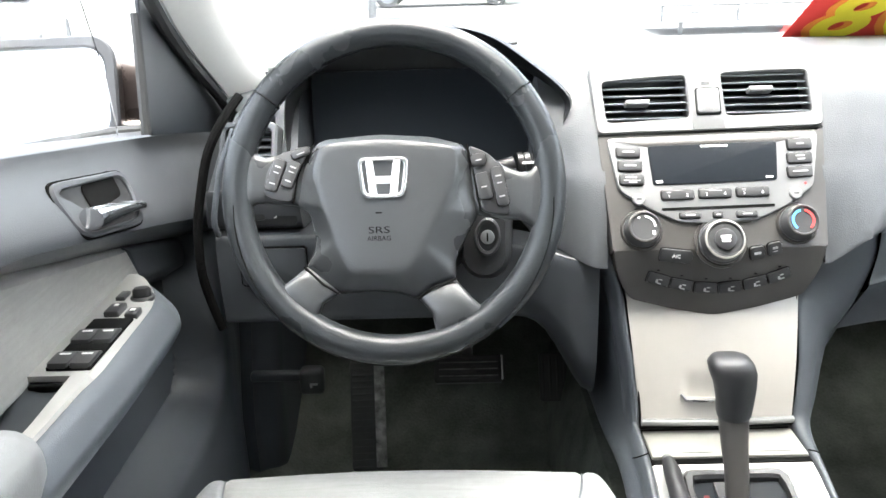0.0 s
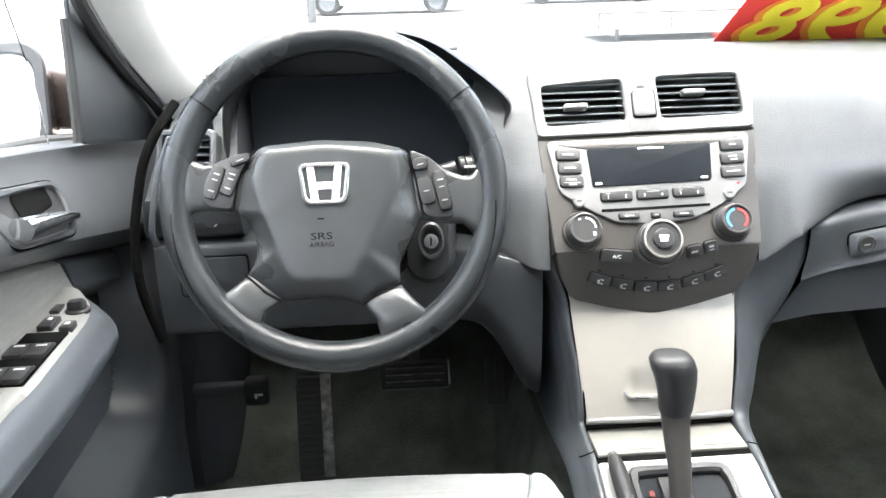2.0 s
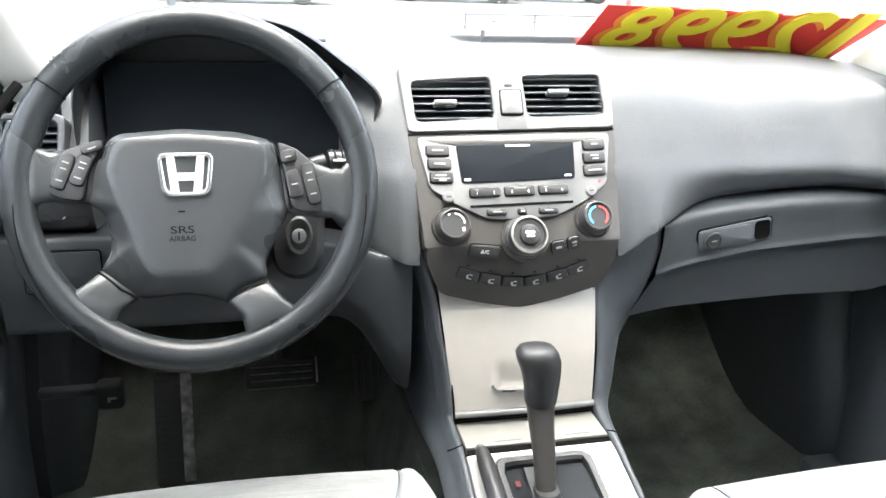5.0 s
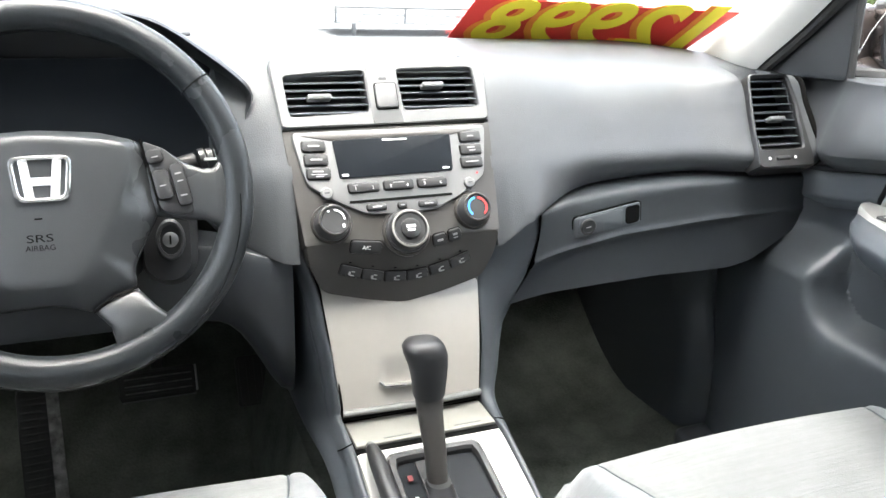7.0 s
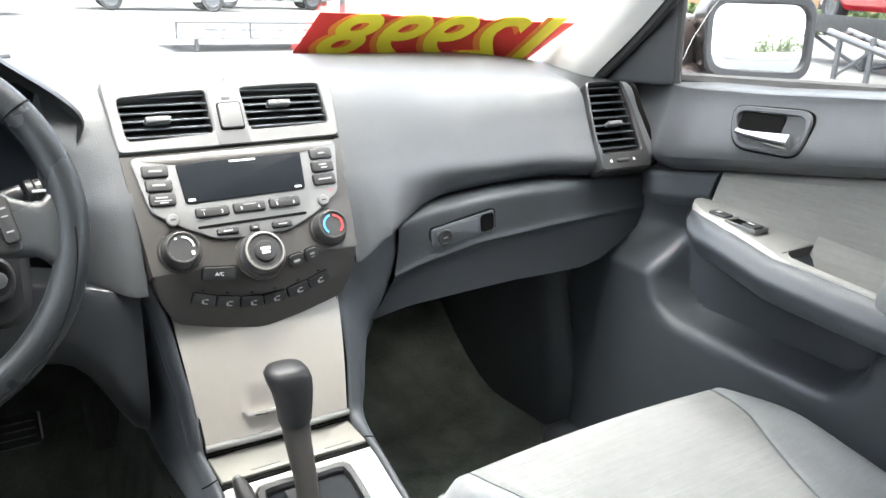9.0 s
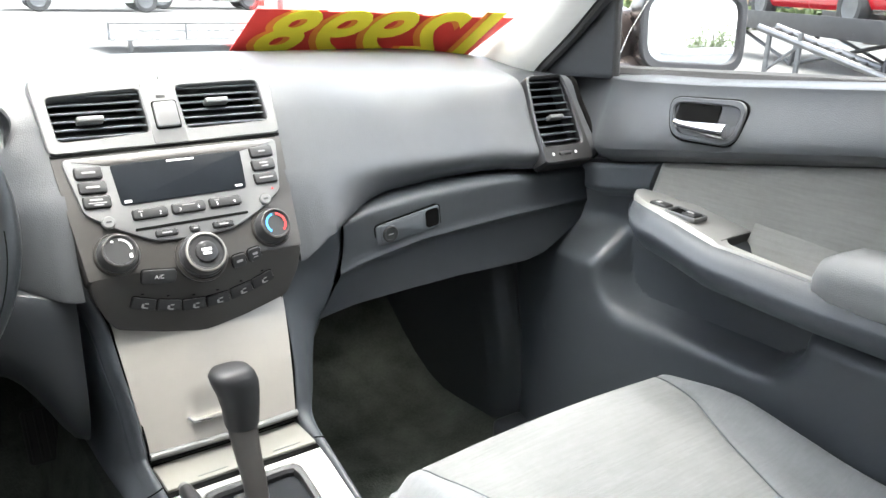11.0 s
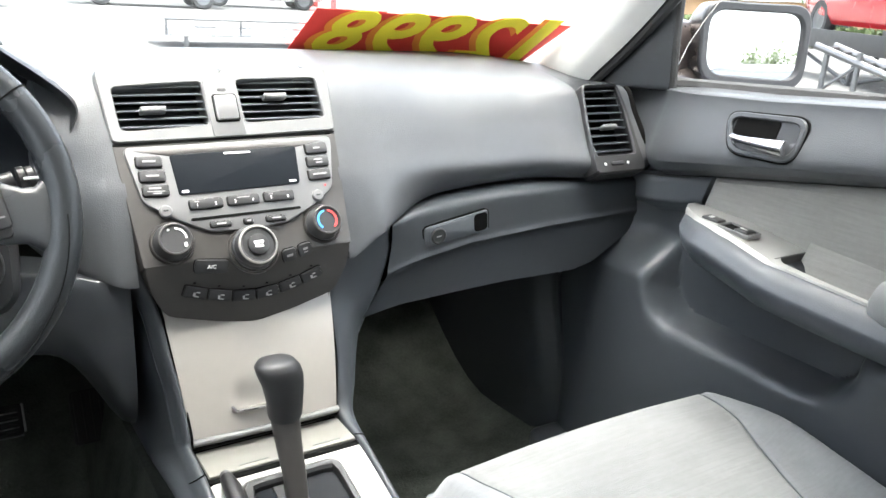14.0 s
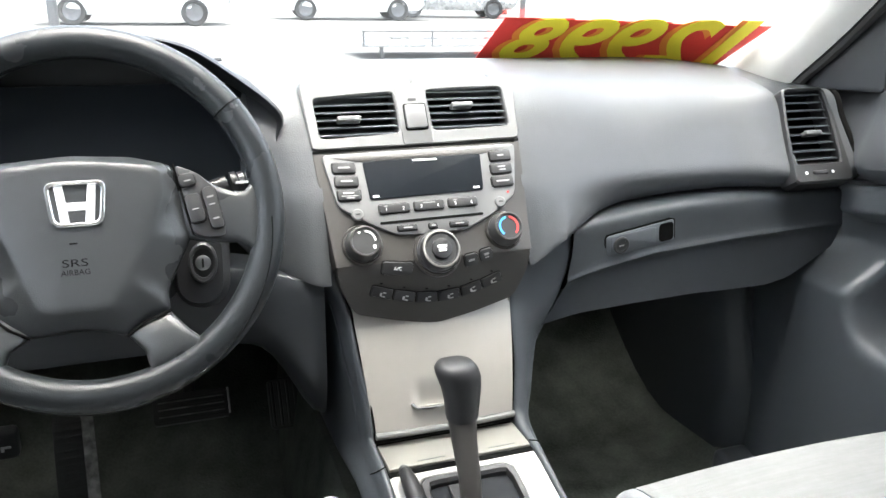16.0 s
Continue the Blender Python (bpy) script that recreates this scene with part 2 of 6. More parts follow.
def crom(pts, n=8):
    """A smooth curve through points."""
    p = [Vector(q) for q in pts]
    p = [p[0] * 2 - p[1]] + p + [p[-1] * 2 - p[-2]]
    out = []
    for i in range(1, len(p) - 2):
        for k in range(n):
            t = k / n
            a, b, c, d = p[i - 1], p[i], p[i + 1], p[i + 2]
            out.append(0.5 * (2 * b + (c - a) * t + (2 * a - 5 * b + 4 * c - d) * t * t + (3 * b - a - 3 * c + d) * t ** 3))
    out.append(p[-2])
    return out


def tube(path, r, n=10, flat=1.0, up=(0, 0, 1), bm=None, loop=False):
    """A tube along a path; r a radius or a list; flat squeezes it along up."""
    path = [Vector(p) for p in path]
    rs = r if isinstance(r, (list, tuple)) else [r] * len(path)
    rings = []
    for i, p in enumerate(path):
        t = (path[(i + 1) % len(path)] - path[i - 1]) if loop else (path[min(i + 1, len(path) - 1)] - path[max(i - 1, 0)])
        t.normalize()
        s = t.cross(Vector(up))
        s = s.normalized() if s.length > 1e-4 else Vector((1, 0, 0))
        w = s.cross(t)
        rings.append([p + (s * math.cos(a) + w * math.sin(a) * flat) * rs[i] for a in [2 * math.pi * k / n for k in range(n)]])
    if loop:
        rings.append(rings[0])
        b = loft(rings, True, False, bm)
        bmesh.ops.remove_doubles(b, verts=b.verts[:], dist=1e-6)
        return b
    return loft(rings, True, True, bm)


def box(x0, x1, y0, y1, z0, z1, bev=0.0, M=Matrix(), bm=None):
    bm = bm or bmesh.new()
    r = bmesh.ops.create_cube(bm, size=1, matrix=Matrix.LocRotScale(((x0 + x1) / 2, (y0 + y1) / 2, (z0 + z1) / 2), None, (x1 - x0, y1 - y0, z1 - z0)))
    if bev:
        es = list({e for v in r["verts"] for e in v.link_edges})
        bmesh.ops.bevel(bm, geom=es, offset=bev, segments=3, affect='EDGES', profile=0.5)
    if M != Matrix():
        bmesh.ops.transform(bm, matrix=M, verts=bm.verts)
    return bm


def turned(profile, M=Matrix(), n=40):
    """A turned body: (radius, height) pairs about the local z axis."""
    return loft([[M @ Vector((r * math.cos(a), r * math.sin(a), z)) for a in [2 * math.pi * k / n for k in range(n)]] for r, z in profile])


def lettering(name, words, size, M, material, parent, label="", raised=0.0004, bold=0.0, shear=0.0, width=1.0):
    c = bpy.data.curves.new(name, 'FONT')
    c.body, c.size, c.extrude, c.offset, c.shear = words, size, raised, bold, shear
    c.align_x, c.align_y = 'CENTER', 'CENTER'
    c.resolution_u = 4
    tmp = bpy.data.objects.new(name + "_tmp", c)
    scene.collection.objects.link(tmp)
    dg = bpy.context.evaluated_depsgraph_get()
    me = bpy.data.meshes.new_from_object(tmp.evaluated_get(dg))
    bpy.data.objects.remove(tmp)
    bm = bmesh.new()
    bm.from_mesh(me)
    bmesh.ops.transform(bm, matrix=M @ Matrix.Diagonal((width, 1, 1, 1)), verts=bm.verts)
    return part(name, bm, material, parent, label)


def smooth(a, b, x):
    t = min(1.0, max(0.0, (x - a) / (b - a)))
    return t * t * (3 - 2 * t)


def lin(x, pts):
    """Straight interpolation through (x, y) pairs."""
    if x <= pts[0][0]:
        return pts[0][1]
    for (a, ya), (b, yb) in zip(pts, pts[1:]):
        if x <= b:
            return ya + (yb - ya) * (x - a) / (b - a)
    return pts[-1][1]


def steps(a, b, n):
    return [a + (b - a) * i / n for i in range(n + 1)]


# ---------------------------------------------------------------- cabin shell
def stack_y(z):
    return 0.9663 + (z - 0.8814) * 0.609


ZB = [(-0.66, 0.800), (-0.5, 0.800), (-0.2, 0.777), (-0.145, 0.765), (0.14, 0.765), (0.16, 0.777), (0.185, 0.790), (0.2132, 0.800), (0.255, 0.808), (0.31, 0.8145), (0.41, 0.822), (0.52, 0.824), (0.72, 0.823)]


def glass_y(x, z):
    return 1.415 - 0.41 * x * x - (z - 0.985) / 0.62


floor = part("floor", sheet(lambda x, y: (x, y, 0.24 + 0.03 * math.sin(x * 9) * math.sin(y * 5) * 0.2 + 0.34 * smooth(1.22, 1.75, y) + 0.06 * smooth(0.55, 0.7, abs(x))),
             steps(-0.72, 0.72, 40), steps(-1.7, 1.8, 70), (0, 0, -0.04)), M_car)
tagged(floor, "dark grey-green pile carpet floor, worn and dusty", "floor", kind="structure")
fire = part("wall_front", sheet(lambda x, z: (x, 1.62 - 0.25 * smooth(0.5, 0.75, z), z), steps(-0.74, 0.74, 20), steps(0.2, 0.96, 20), (0, 0.03, 0)), M_car)
tagged(fire, "dark carpeted bulkhead behind the footwells", "wall", kind="structure")
tun = part("wall_tunnel", loft([[Vector((x, y, z)) for x, z in ((-0.16, 0.22), (-0.14, 0.36), (-0.116, 0.44), (0.116, 0.44), (0.14, 0.36), (0.16, 0.22))] for y in (-1.5, 1.6)]), M_car)
tagged(tun, "dark carpeted transmission tunnel", "wall", kind="structure")
roof = part("ceiling", sheet(lambda x, y: (x, y, 1.43 - 0.10 * (x / 0.62) ** 4 - 0.12 * smooth(-0.9, -1.7, y)), steps(-0.62, 0.62, 20), steps(-1.6, 0.62, 24), (0, 0, 0.03)), M_lin)
tagged(roof, "pale grey woven headliner", "ceiling", kind="structure")
rear = part("wall_rear", box(-0.74, 0.74, -1.72, -1.62, 0.2, 1.12, 0.02), M_bol)
tagged(rear, "grey trim behind the rear bench", "wall", kind="structure")
shelf = part("trim_parcel_shelf", box(-0.72, 0.72, -2.0, -1.55, 0.95, 0.98, 0.01), M_bol)
tagged(shelf, "grey rear parcel shelf", "shelf", kind="structure")
for s, n in ((-1, "wall_left"), (1, "wall_right")):
    w = part(n, box(min(s * 0.71, s * 0.77), max(s * 0.71, s * 0.77), -1.7, -0.32, 0.2, 0.98, 0.015), M_low)
    tagged(w, "grey rear door trim", "wall", kind="structure")
    p = part("trim_b_pillar", loft([[Vector((s * xx, y + dy, z)) for xx, dy in ((x, -0.07), (x, 0.07), (x + 0.04, 0.07), (x + 0.04, -0.07))] for x, y, z in ((0.71, -0.3, 0.3), (0.70, -0.3, 0.95), (0.60, -0.36, 1.40))]), M_pil)
    tagged(p, "pale grey centre pillar trim", "pillar", kind="structure")
    c = part("trim_c_pillar", loft([[Vector((s * xx, y + dy, z)) for xx, dy in ((x, -0.16), (x, 0.12), (x + 0.05, 0.12), (x + 0.05, -0.16))] for x, y, z in ((0.70, -1.65, 0.95), (0.56, -1.35, 1.36))]), M_pil)
    tagged(c, "pale grey rear pillar trim", "pillar", kind="structure")
    r = part("trim_roof_rail", tube([(s * 0.60, -1.5, 1.34), (s * 0.62, -0.5, 1.385), (s * 0.61, 0.45, 1.375), (s * 0.60, 0.66, 1.36)], 0.035, 10), M_pil)
    tagged(r, "pale grey roof rail trim", "trim", kind="structure")
head = part("trim_windscreen_header", tube([(-0.6, 0.66, 1.36), (-0.3, 0.70, 1.40), (0, 0.71, 1.41), (0.3, 0.70, 1.40), (0.6, 0.66, 1.36)], 0.035, 10), M_pil)
tagged(head, "pale grey header trim over the windscreen", "trim", kind="structure")
wind = part("window_windscreen", sheet(lambda x, z: (x, glass_y(x, z), z), steps(-0.68, 0.68, 24), steps(0.955, 1.42, 14), (0, 0.004, 0.003)), M_gls)
wind.visible_shadow = False
tagged(wind, "clear curved windscreen glass, bright with overcast daylight", "windscreen", kind="structure")


def front_pillar(s, rearline, frontline):
    """The trim of a front pillar between its rear and front edges."""
    a, b = crom(rearline, 6), crom(frontline, 6)
    rings = []
    for p, q in zip(a, b):
        m = (p + q) / 2 + Vector((-s * 0.018, -0.012, 0))
        out = Vector((s * 0.03, 0.02, 0.02))
        rings.append([p + out * 0.6, p, p.lerp(m, 0.55) + Vector((-s * 0.006, 0, 0)), m, q.lerp(m, 0.55) + Vector((-s * 0.006, -0.004, 0)), q, q + out * 0.6])
    ob = part("trim_front_pillar", loft(rings), M_pil)
    tagged(ob, "pale grey moulded windscreen pillar trim", "pillar", kind="structure")
    t = part("trim_window_seal", tube([p + Vector((s * 0.012, -0.004, 0)) for p in a], 0.009, 8), M_rub)
    tagged(t, "black rubber window seal along the pillar", "seal", kind="structure")


front_pillar(1, [(0.672, 1.10, 0.94), (0.665, 1.058, 0.976), (0.66, 0.932, 1.087), (0.60, 0.62, 1.37)],
             [(0.66, 1.25, 0.955), (0.657, 1.178, 1.001), (0.65, 1.05, 1.095), (0.585, 0.70, 1.385)])
front_pillar(-1, [(-0.66, 1.30, 0.88), (-0.66, 1.22, 0.935), (-0.66, 0.986, 1.086), (-0.60, 0.62, 1.37)],
             [(-0.625, 1.42, 0.91), (-0.62, 1.318, 0.968), (-0.62, 1.124, 1.079), (-0.585, 0.70, 1.385)])

# ---------------------------------------------------------------- dashboard
dash = thing("dashboard", "charcoal and blue-grey moulded dashboard of a sedan", "dashboard", (0, 1.2, 0.7))
BASE = [(1.46, 0.955), (1.40, 0.978), (1.30, 0.988), (1.18, 0.988), (1.10, 0.978), (1.05, 0.957), (1.015, 0.92), (0.99, 0.88), (0.974, 0.848), (0.988, None), (1.01, -1)]


def pad_point(x, k):
    y, z = BASE[k]
    zb = lin(x, ZB)
    z = zb if z is None else (zb - 0.008 if z == -1 else max(z, zb + 0.004))
    w = 1 - smooth(0.15, 0.33, abs(x) if x > 0 else abs(x) + 0.02)
    if z < 0.985 and y < 1.2:
        near = min(stack_y(z), 1.06) if z > 0.79 else 0.918
        if x < -0.148:
            near += (max(near, 0.962 + 0.22 * (z - 0.80)) - near) * smooth(0.148, 0.200, -x)
        y = y + (near + 0.001 + (0.03 if abs(x) < 0.132 else 0) - y) * w
    if k == 4:
        y += 0.022 * w
    if k == 5:
        y += 0.005 * w
    if k == 3:
        y -= 0.07 * w
    hole = smooth(-0.518, -0.500, x) * (1 - smooth(-0.228, -0.208, x))
    if k > 3:
        y += 0.10 * hole
    if k < 5:
        z -= 0.012 * smooth(0.52, 0.68, abs(x)) * (1 if x > 0 else 2.2)
    if x < -0.5:
        z -= 0.03 * smooth(-0.52, -0.64, x) * (1 if 1 < k < 8 else 0)
    y += 0.012 * smooth(0.60, 0.68, -x)
    if x > 0 and k > 4:
        y -= (0.029, 0.022, 0.028, 0.036, 0.032, 0.022)[k - 5] * smooth(0.48, 0.60, x)
    if k in (5, 6, 7):
        y += 0.045 * smooth(0.586, 0.594, x) * (1 - smooth(0.664, 0.670, x))
    if k in (6, 7):
        y += 0.05 * smooth(-0.612, -0.604, x) * (1 - smooth(-0.556, -0.548, x))
    y = min(y, glass_y(x, z) - 0.012) if k < 4 else y
    if x < -0.58 and k > 3:
        x = max(x, lin(z, [(0.756, -0.648), (0.81, -0.645), (0.855, -0.636), (0.905, -0.622), (0.943, -0.602), (0.968, -0.585)]))
    return Vector((x, y, z))


rows = []
for x in sorted(steps(-0.655, 0.700, 90) + [-0.640, -0.636, -0.628, -0.556, -0.548, -0.518, -0.500, -0.228, -0.208, -0.15, -0.14, -0.133, -0.131, 0.131, 0.133, 0.14, 0.15, 0.586, 0.590, 0.594, 0.664, 0.670]):
    rows.append(crom([pad_point(x, k) for k in range(len(BASE))], 5))
part("upper_pad", loft(rows, False, False), M_pad, dash, "charcoal grained soft vinyl top pad")
# end caps that close the pad beside the doors
for x in (-0.655, 0.700):
    c = crom([pad_point(x, k) for k in range(len(BASE))], 5)
    bm = bmesh.new()
    bm.faces.new([bm.verts.new(p) for p in c] + [bm.verts.new((x, 1.46, 0.80))])
    part("end_cap", bm, M_gap, dash)

part("end_seal", tube(crom([pad_point(0.699, k) + Vector((0.007, 0.004, 0)) for k in range(3, 10)] + [Vector((0.705, 0.962, 0.78)), Vector((0.700, 0.965, 0.73))], 4), 0.0065, 8), M_gap, dash, "black gap beside the door")
# lower passenger panel with the glovebox
GB = [(0.15, 0.642), (0.18, 0.648), (0.26, 0.657), (0.34, 0.662), (0.43, 0.665), (0.50, 0.664), (0.57, 0.664), (0.61, 0.672), (0.645, 0.690), (0.70, 0.722)]
GAP = [(0.640, 0.154), (0.680, 0.186), (0.705, 0.197), (0.745, 0.2065), (0.795, 0.2095)]
GC = [(0.15, 0.705), (0.222, 0.719), (0.352, 0.742), (0.505, 0.752), (0.673, 0.757)]


def lower_point(x, k):
    t, c, b = lin(x, ZB) - 0.010, lin(x, GC), lin(x, GB)
    w = 1 - smooth(0.15, 0.28, x)
    y, z = ((1.02, t + 0.003), (0.975, t + 0.002), (0.958, t - 0.002), (0.954, t - 0.012), (0.953, (t + c) / 2), (0.951, c + 0.008), (0.948, c), (0.953, c - 0.012), (0.955, b + 0.012), (0.962, b), (1.03, b - 0.004))[k]
    return Vector((x, y - 0.022 * w, z))


def lower_strip(x0, x1, n):
    rows = []
    for x in steps(x0, x1, n):
        row = [lower_point(x, k) for k in range(11)]
        for p in row:
            p.x += (lin(p.z, GAP) + 0.002 - x0) * (1 - smooth(x0, x0 + 0.14, x))
        rows.append(crom(row, 3))
    bm = loft(rows, False, False)
    bmesh.ops.solidify(bm, geom=bm.faces[:], thickness=0.004)
    return bm


gbx = part("glovebox_door", lower_strip(0.2095, 0.697, 48), M_low, dash, "blue-grey glovebox lid with a lock")
part("glovebox_gap", sheet(lambda x, z: (x, 0.978, z), steps(0.15, 0.700, 8), steps(0.69, 0.80, 4), (0, 0.01, 0)), M_gap, dash)
MG = pose(0.325, 0.9525, 0.766, 92, 0, 0) @ Matrix.Rotation(radians(7.5), 4, 'Z')
lp = part("lock_plate", slab(rpoly([(-0.056, -0.017), (0.056, -0.0165), (0.056, 0.018), (-0.056, 0.014)], 0.006), -0.004, 0.0025, 0.001, MG), M_low, gbx)
part("lock_outline", frame_ring(rpoly([(-0.0585, -0.0195), (0.0585, -0.019), (0.0585, 0.0205), (-0.0585, 0.0165)], 0.007), rpoly([(-0.056, -0.017), (0.056, -0.0165), (0.056, 0.018), (-0.056, 0.014)], 0.006), -0.004, 0.0008, 0.0003, MG, 64), M_gap, gbx)
part("finger_recess", slab(rrect(0.024, 0.028, 0.006, 4, 0.042, 0.001), 0.002, 0.003, 0, MG), M_gap, gbx)
part("latch_bar", slab(rrect(0.074, 0.026, 0.004, 4, -0.012, 0), 0.002, 0.0032, 0.001, MG), M_low, gbx)
part("key_lock", turned([(0.0125, 0.003), (0.0125, 0.0055), (0.011, 0.0064), (0.0085, 0.0058), (0.0085, 0.005), (0.0, 0.005)], MG @ Matrix.Translation((-0.034, -0.002, 0.001)), 28), M_btn, gbx, "black key lock")
part("key_slot", box(-0.0380, -0.0300, -0.003, -0.0016, 0.0055, 0.0066, 0, MG), M_dpr, gbx)

# driver side lower panel
def knee_point(x, k):
    t = lin(x, ZB) - 0.008
    y, z = ((1.03, t + 0.002), (0.985, t), (0.972, t - 0.006), (0.968, t - 0.05), (0.972, 0.69), (0.985, 0.665), (1.10, 0.655))[k]
    w = 1 - smooth(0.15, 0.26, -x)
    drop = 0.11 * smooth(-0.25, -0.14, x) ** 2 * (0, 0, 0, 0.1, 0.8, 1, 1)[k]
    return Vector((x, y - 0.04 * w * (1 if k < 5 else 0.4), z - drop))


# the shade below the dash is put into this darker slate colour
part("knee_panel", loft([crom([knee_point(x, k) for k in range(7)], 4) for x in steps(-0.630, -0.14, 40)], False, False), M_kne, dash, "slate lower panel under the steering column, darkened for shade")
part("cubby_door", slab(rrect(0.085, 0.050, 0.004, 4), 0, 0.003, 0.001, pose(-0.556, 0.966, 0.752, 90)), M_kne, dash, "small coin box lid in the shade-darkened slate")
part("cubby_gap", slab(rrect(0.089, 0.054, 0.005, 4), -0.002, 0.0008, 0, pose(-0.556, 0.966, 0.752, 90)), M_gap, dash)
sw = part("dimmer_panel", slab(rrect(0.085, 0.028, 0.006, 4), -0.02, 0.004, 0.002, pose(-0.566, 0.985, 0.816, 90)), M_blk, dash, "black switch panel")
part("dimmer_wheel", slab(rrect(0.022, 0.010, 0.003), 0.004, 0.008, 0.002, pose(-0.575, 0.985, 0.816, 90)), M_btn, sw)
part("switch_mark", slab(rrect(0.006, 0.006, 0.0028), 0.004, 0.0046, 0, pose(-0.552, 0.985, 0.816, 90)), M_prt, sw)


# air vents
def louvre(name, outline, M, n, tab_at, parent, label, depth=0.028, tilt=28, lit=M_low):
    """A vent: dark box, tilted slats and an adjusting tab."""
    xs, ys = [p[0] for p in outline], [p[1] for p in outline]
    back = part(name, slab(scaled(outline, 1.0), -depth - 0.004, -depth, 0, M), M_gap, parent, label)
    y0, y1 = min(ys), max(ys)
    cx = sum(xs) / len(xs)
    for i in range(n):
        v = y0 + (y1 - y0) * (i + 0.55) / n
        hits = []
        for k in range(len(outline)):
            (ax, ay), (bx, by) = outline[k - 1], outline[k]
            if (ay - v) * (by - v) < 0:
                hits.append(ax + (bx - ax) * (v - ay) / (by - ay))
        if len(hits) < 2:
            continue
        a, b = min(hits) + 0.0006, max(hits) - 0.0006
        part("slat", box(a, b, -0.0011, 0.0011, -0.018, 0.0005, 0.0008, M @ Matrix.Translation((0, v, -0.003)) @ Matrix.Rotation(radians(tilt), 4, 'X')), lit, back)
    tx, ty = tab_at
    part("tab", box(tx - 0.015, tx + 0.015, ty - 0.0035, ty + 0.0035, -0.006, 0.008, 0.002, M), M_sil, back, "silver vent tab")
    return back


MR = pose(0.628, 0.978, 0.910, 56, 0, 0)
RV = rpoly([(-0.031, 0.059), (0.042, 0.060), (0.0445, 0.02), (0.038, -0.060), (-0.050, -0.060), (-0.042, 0.0)], 0.006)
rim = part("side_vent_rim", frame_ring(rpoly([(-0.034, 0.065), (0.046, 0.066), (0.053, 0.02), (0.052, -0.092), (-0.060, -0.092), (-0.047, 0.0)], 0.010), RV, -0.028, 0.004, 0.003, MR, 96, (0, 0)), M_blk, dash, "black rim of the side air vent")
louvre("side_vent", RV, MR, 9, (-0.002, -0.012), dash, "slatted black side air vent", lit=M_bol)
part("vent_wheel", slab(rrect(0.028, 0.006, 0.0028), 0.005, 0.009, 0.002, MR @ Matrix.Translation((-0.010, -0.076, -0.002))), M_btn, dash)
part("vent_mark", slab(rrect(0.005, 0.005, 0.002), 0.005, 0.0066, 0, MR @ Matrix.Translation((-0.036, -0.076, -0.002))), M_prt, dash)
part("vent_mark", slab(rrect(0.005, 0.005, 0.002), 0.005, 0.0066, 0, MR @ Matrix.Translation((0.014, -0.076, -0.002))), M_prt, dash)
MLV = pose(-0.590, 0.990, 0.905, 66, 0, -6)
LV = rpoly([(-0.018, -0.026), (0.042, -0.024), (0.042, 0.022), (-0.018, 0.024)], 0.006)
part("driver_vent_rim", frame_ring(rpoly([(-0.026, -0.034), (0.050, -0.034), (0.050, 0.032), (-0.026, 0.032)], 0.010), LV, -0.028, 0.004, 0.003, MLV, 80, (0.012, 0)), M_pad, dash)
louvre("driver_vent", LV, MLV, 5, (0.01, 0.0), dash, "slatted black air vent beside the wheel", lit=M_bol)
part("end_seal", tube(crom([(-0.585, 1.0, 0.968), (-0.602, 0.975, 0.943), (-0.622, 0.963, 0.905), (-0.636, 0.958, 0.855), (-0.645, 0.956, 0.81), (-0.648, 0.956, 0.756), (-0.644, 0.960, 0.715), (-0.634, 0.966, 0.665)], 5), 0.006, 10), M_gap, dash, "black gap seal at the dashboard end")
part("end_strip", tube(crom([(-0.588, 0.966, 0.9325), (-0.600, 0.962, 0.905), (-0.609, 0.959, 0.883), (-0.617, 0.957, 0.85), (-0.6235, 0.957, 0.817), (-0.624, 0.970, 0.795)], 5), 0.004, 10), M_low, dash, "blue-grey strip at the dashboard end")

# instrument cluster
HOOD = crom([(-0.530, 0, 0.86), (-0.533, 0, 0.93), (-0.522, 0, 0.982), (-0.485, 0, 1.020), (-0.42, 0, 1.043), (-0.35, 0, 1.050), (-0.28, 0, 1.038), (-0.225, 0, 1.004), (-0.172, 0, 0.957), (-0.178, 0, 0.92), (-0.19, 0, 0.86)], 6)
clu = part("instrument_hood", loft([
    [Vector((-0.36 + (p.x + 0.36) * 1.10, 1.20, min(p.z, 0.985) if p.z < 0.985 else 0.985 + (p.z - 0.985) * 0.1)) for p in HOOD],
    [Vector((-0.36 + (p.x + 0.36) * 1.03, 1.06, p.z - 0.004)) for p in HOOD],
    [Vector((p.x, 1.002, p.z)) for p in HOOD],
    [Vector((-0.36 + (p.x + 0.36) * 0.985, 0.996, 0.86 + (p.z - 0.86) * 0.985)) for p in HOOD],
    [Vector((-0.36 + (p.x + 0.36) * 0.965, 1.004, 0.86 + (p.z - 0.86) * 0.955)) for p in HOOD],
    [Vector((-0.36 + (p.x + 0.36) * 0.93, 1.10, 0.86 + (p.z - 0.86) * 0.86)) for p in HOOD]], False, False), M_blk, dash, "black hooded surround of the instruments")
bm = bmesh.new()
bm.faces.new([bm.verts.new((-0.36 + (p.x + 0.36) * 0.94, 1.098, 0.86 + (p.z - 0.86) * 0.87)) for p in HOOD])
part("cluster_face", bm, M_blk, dash, "black instrument face")
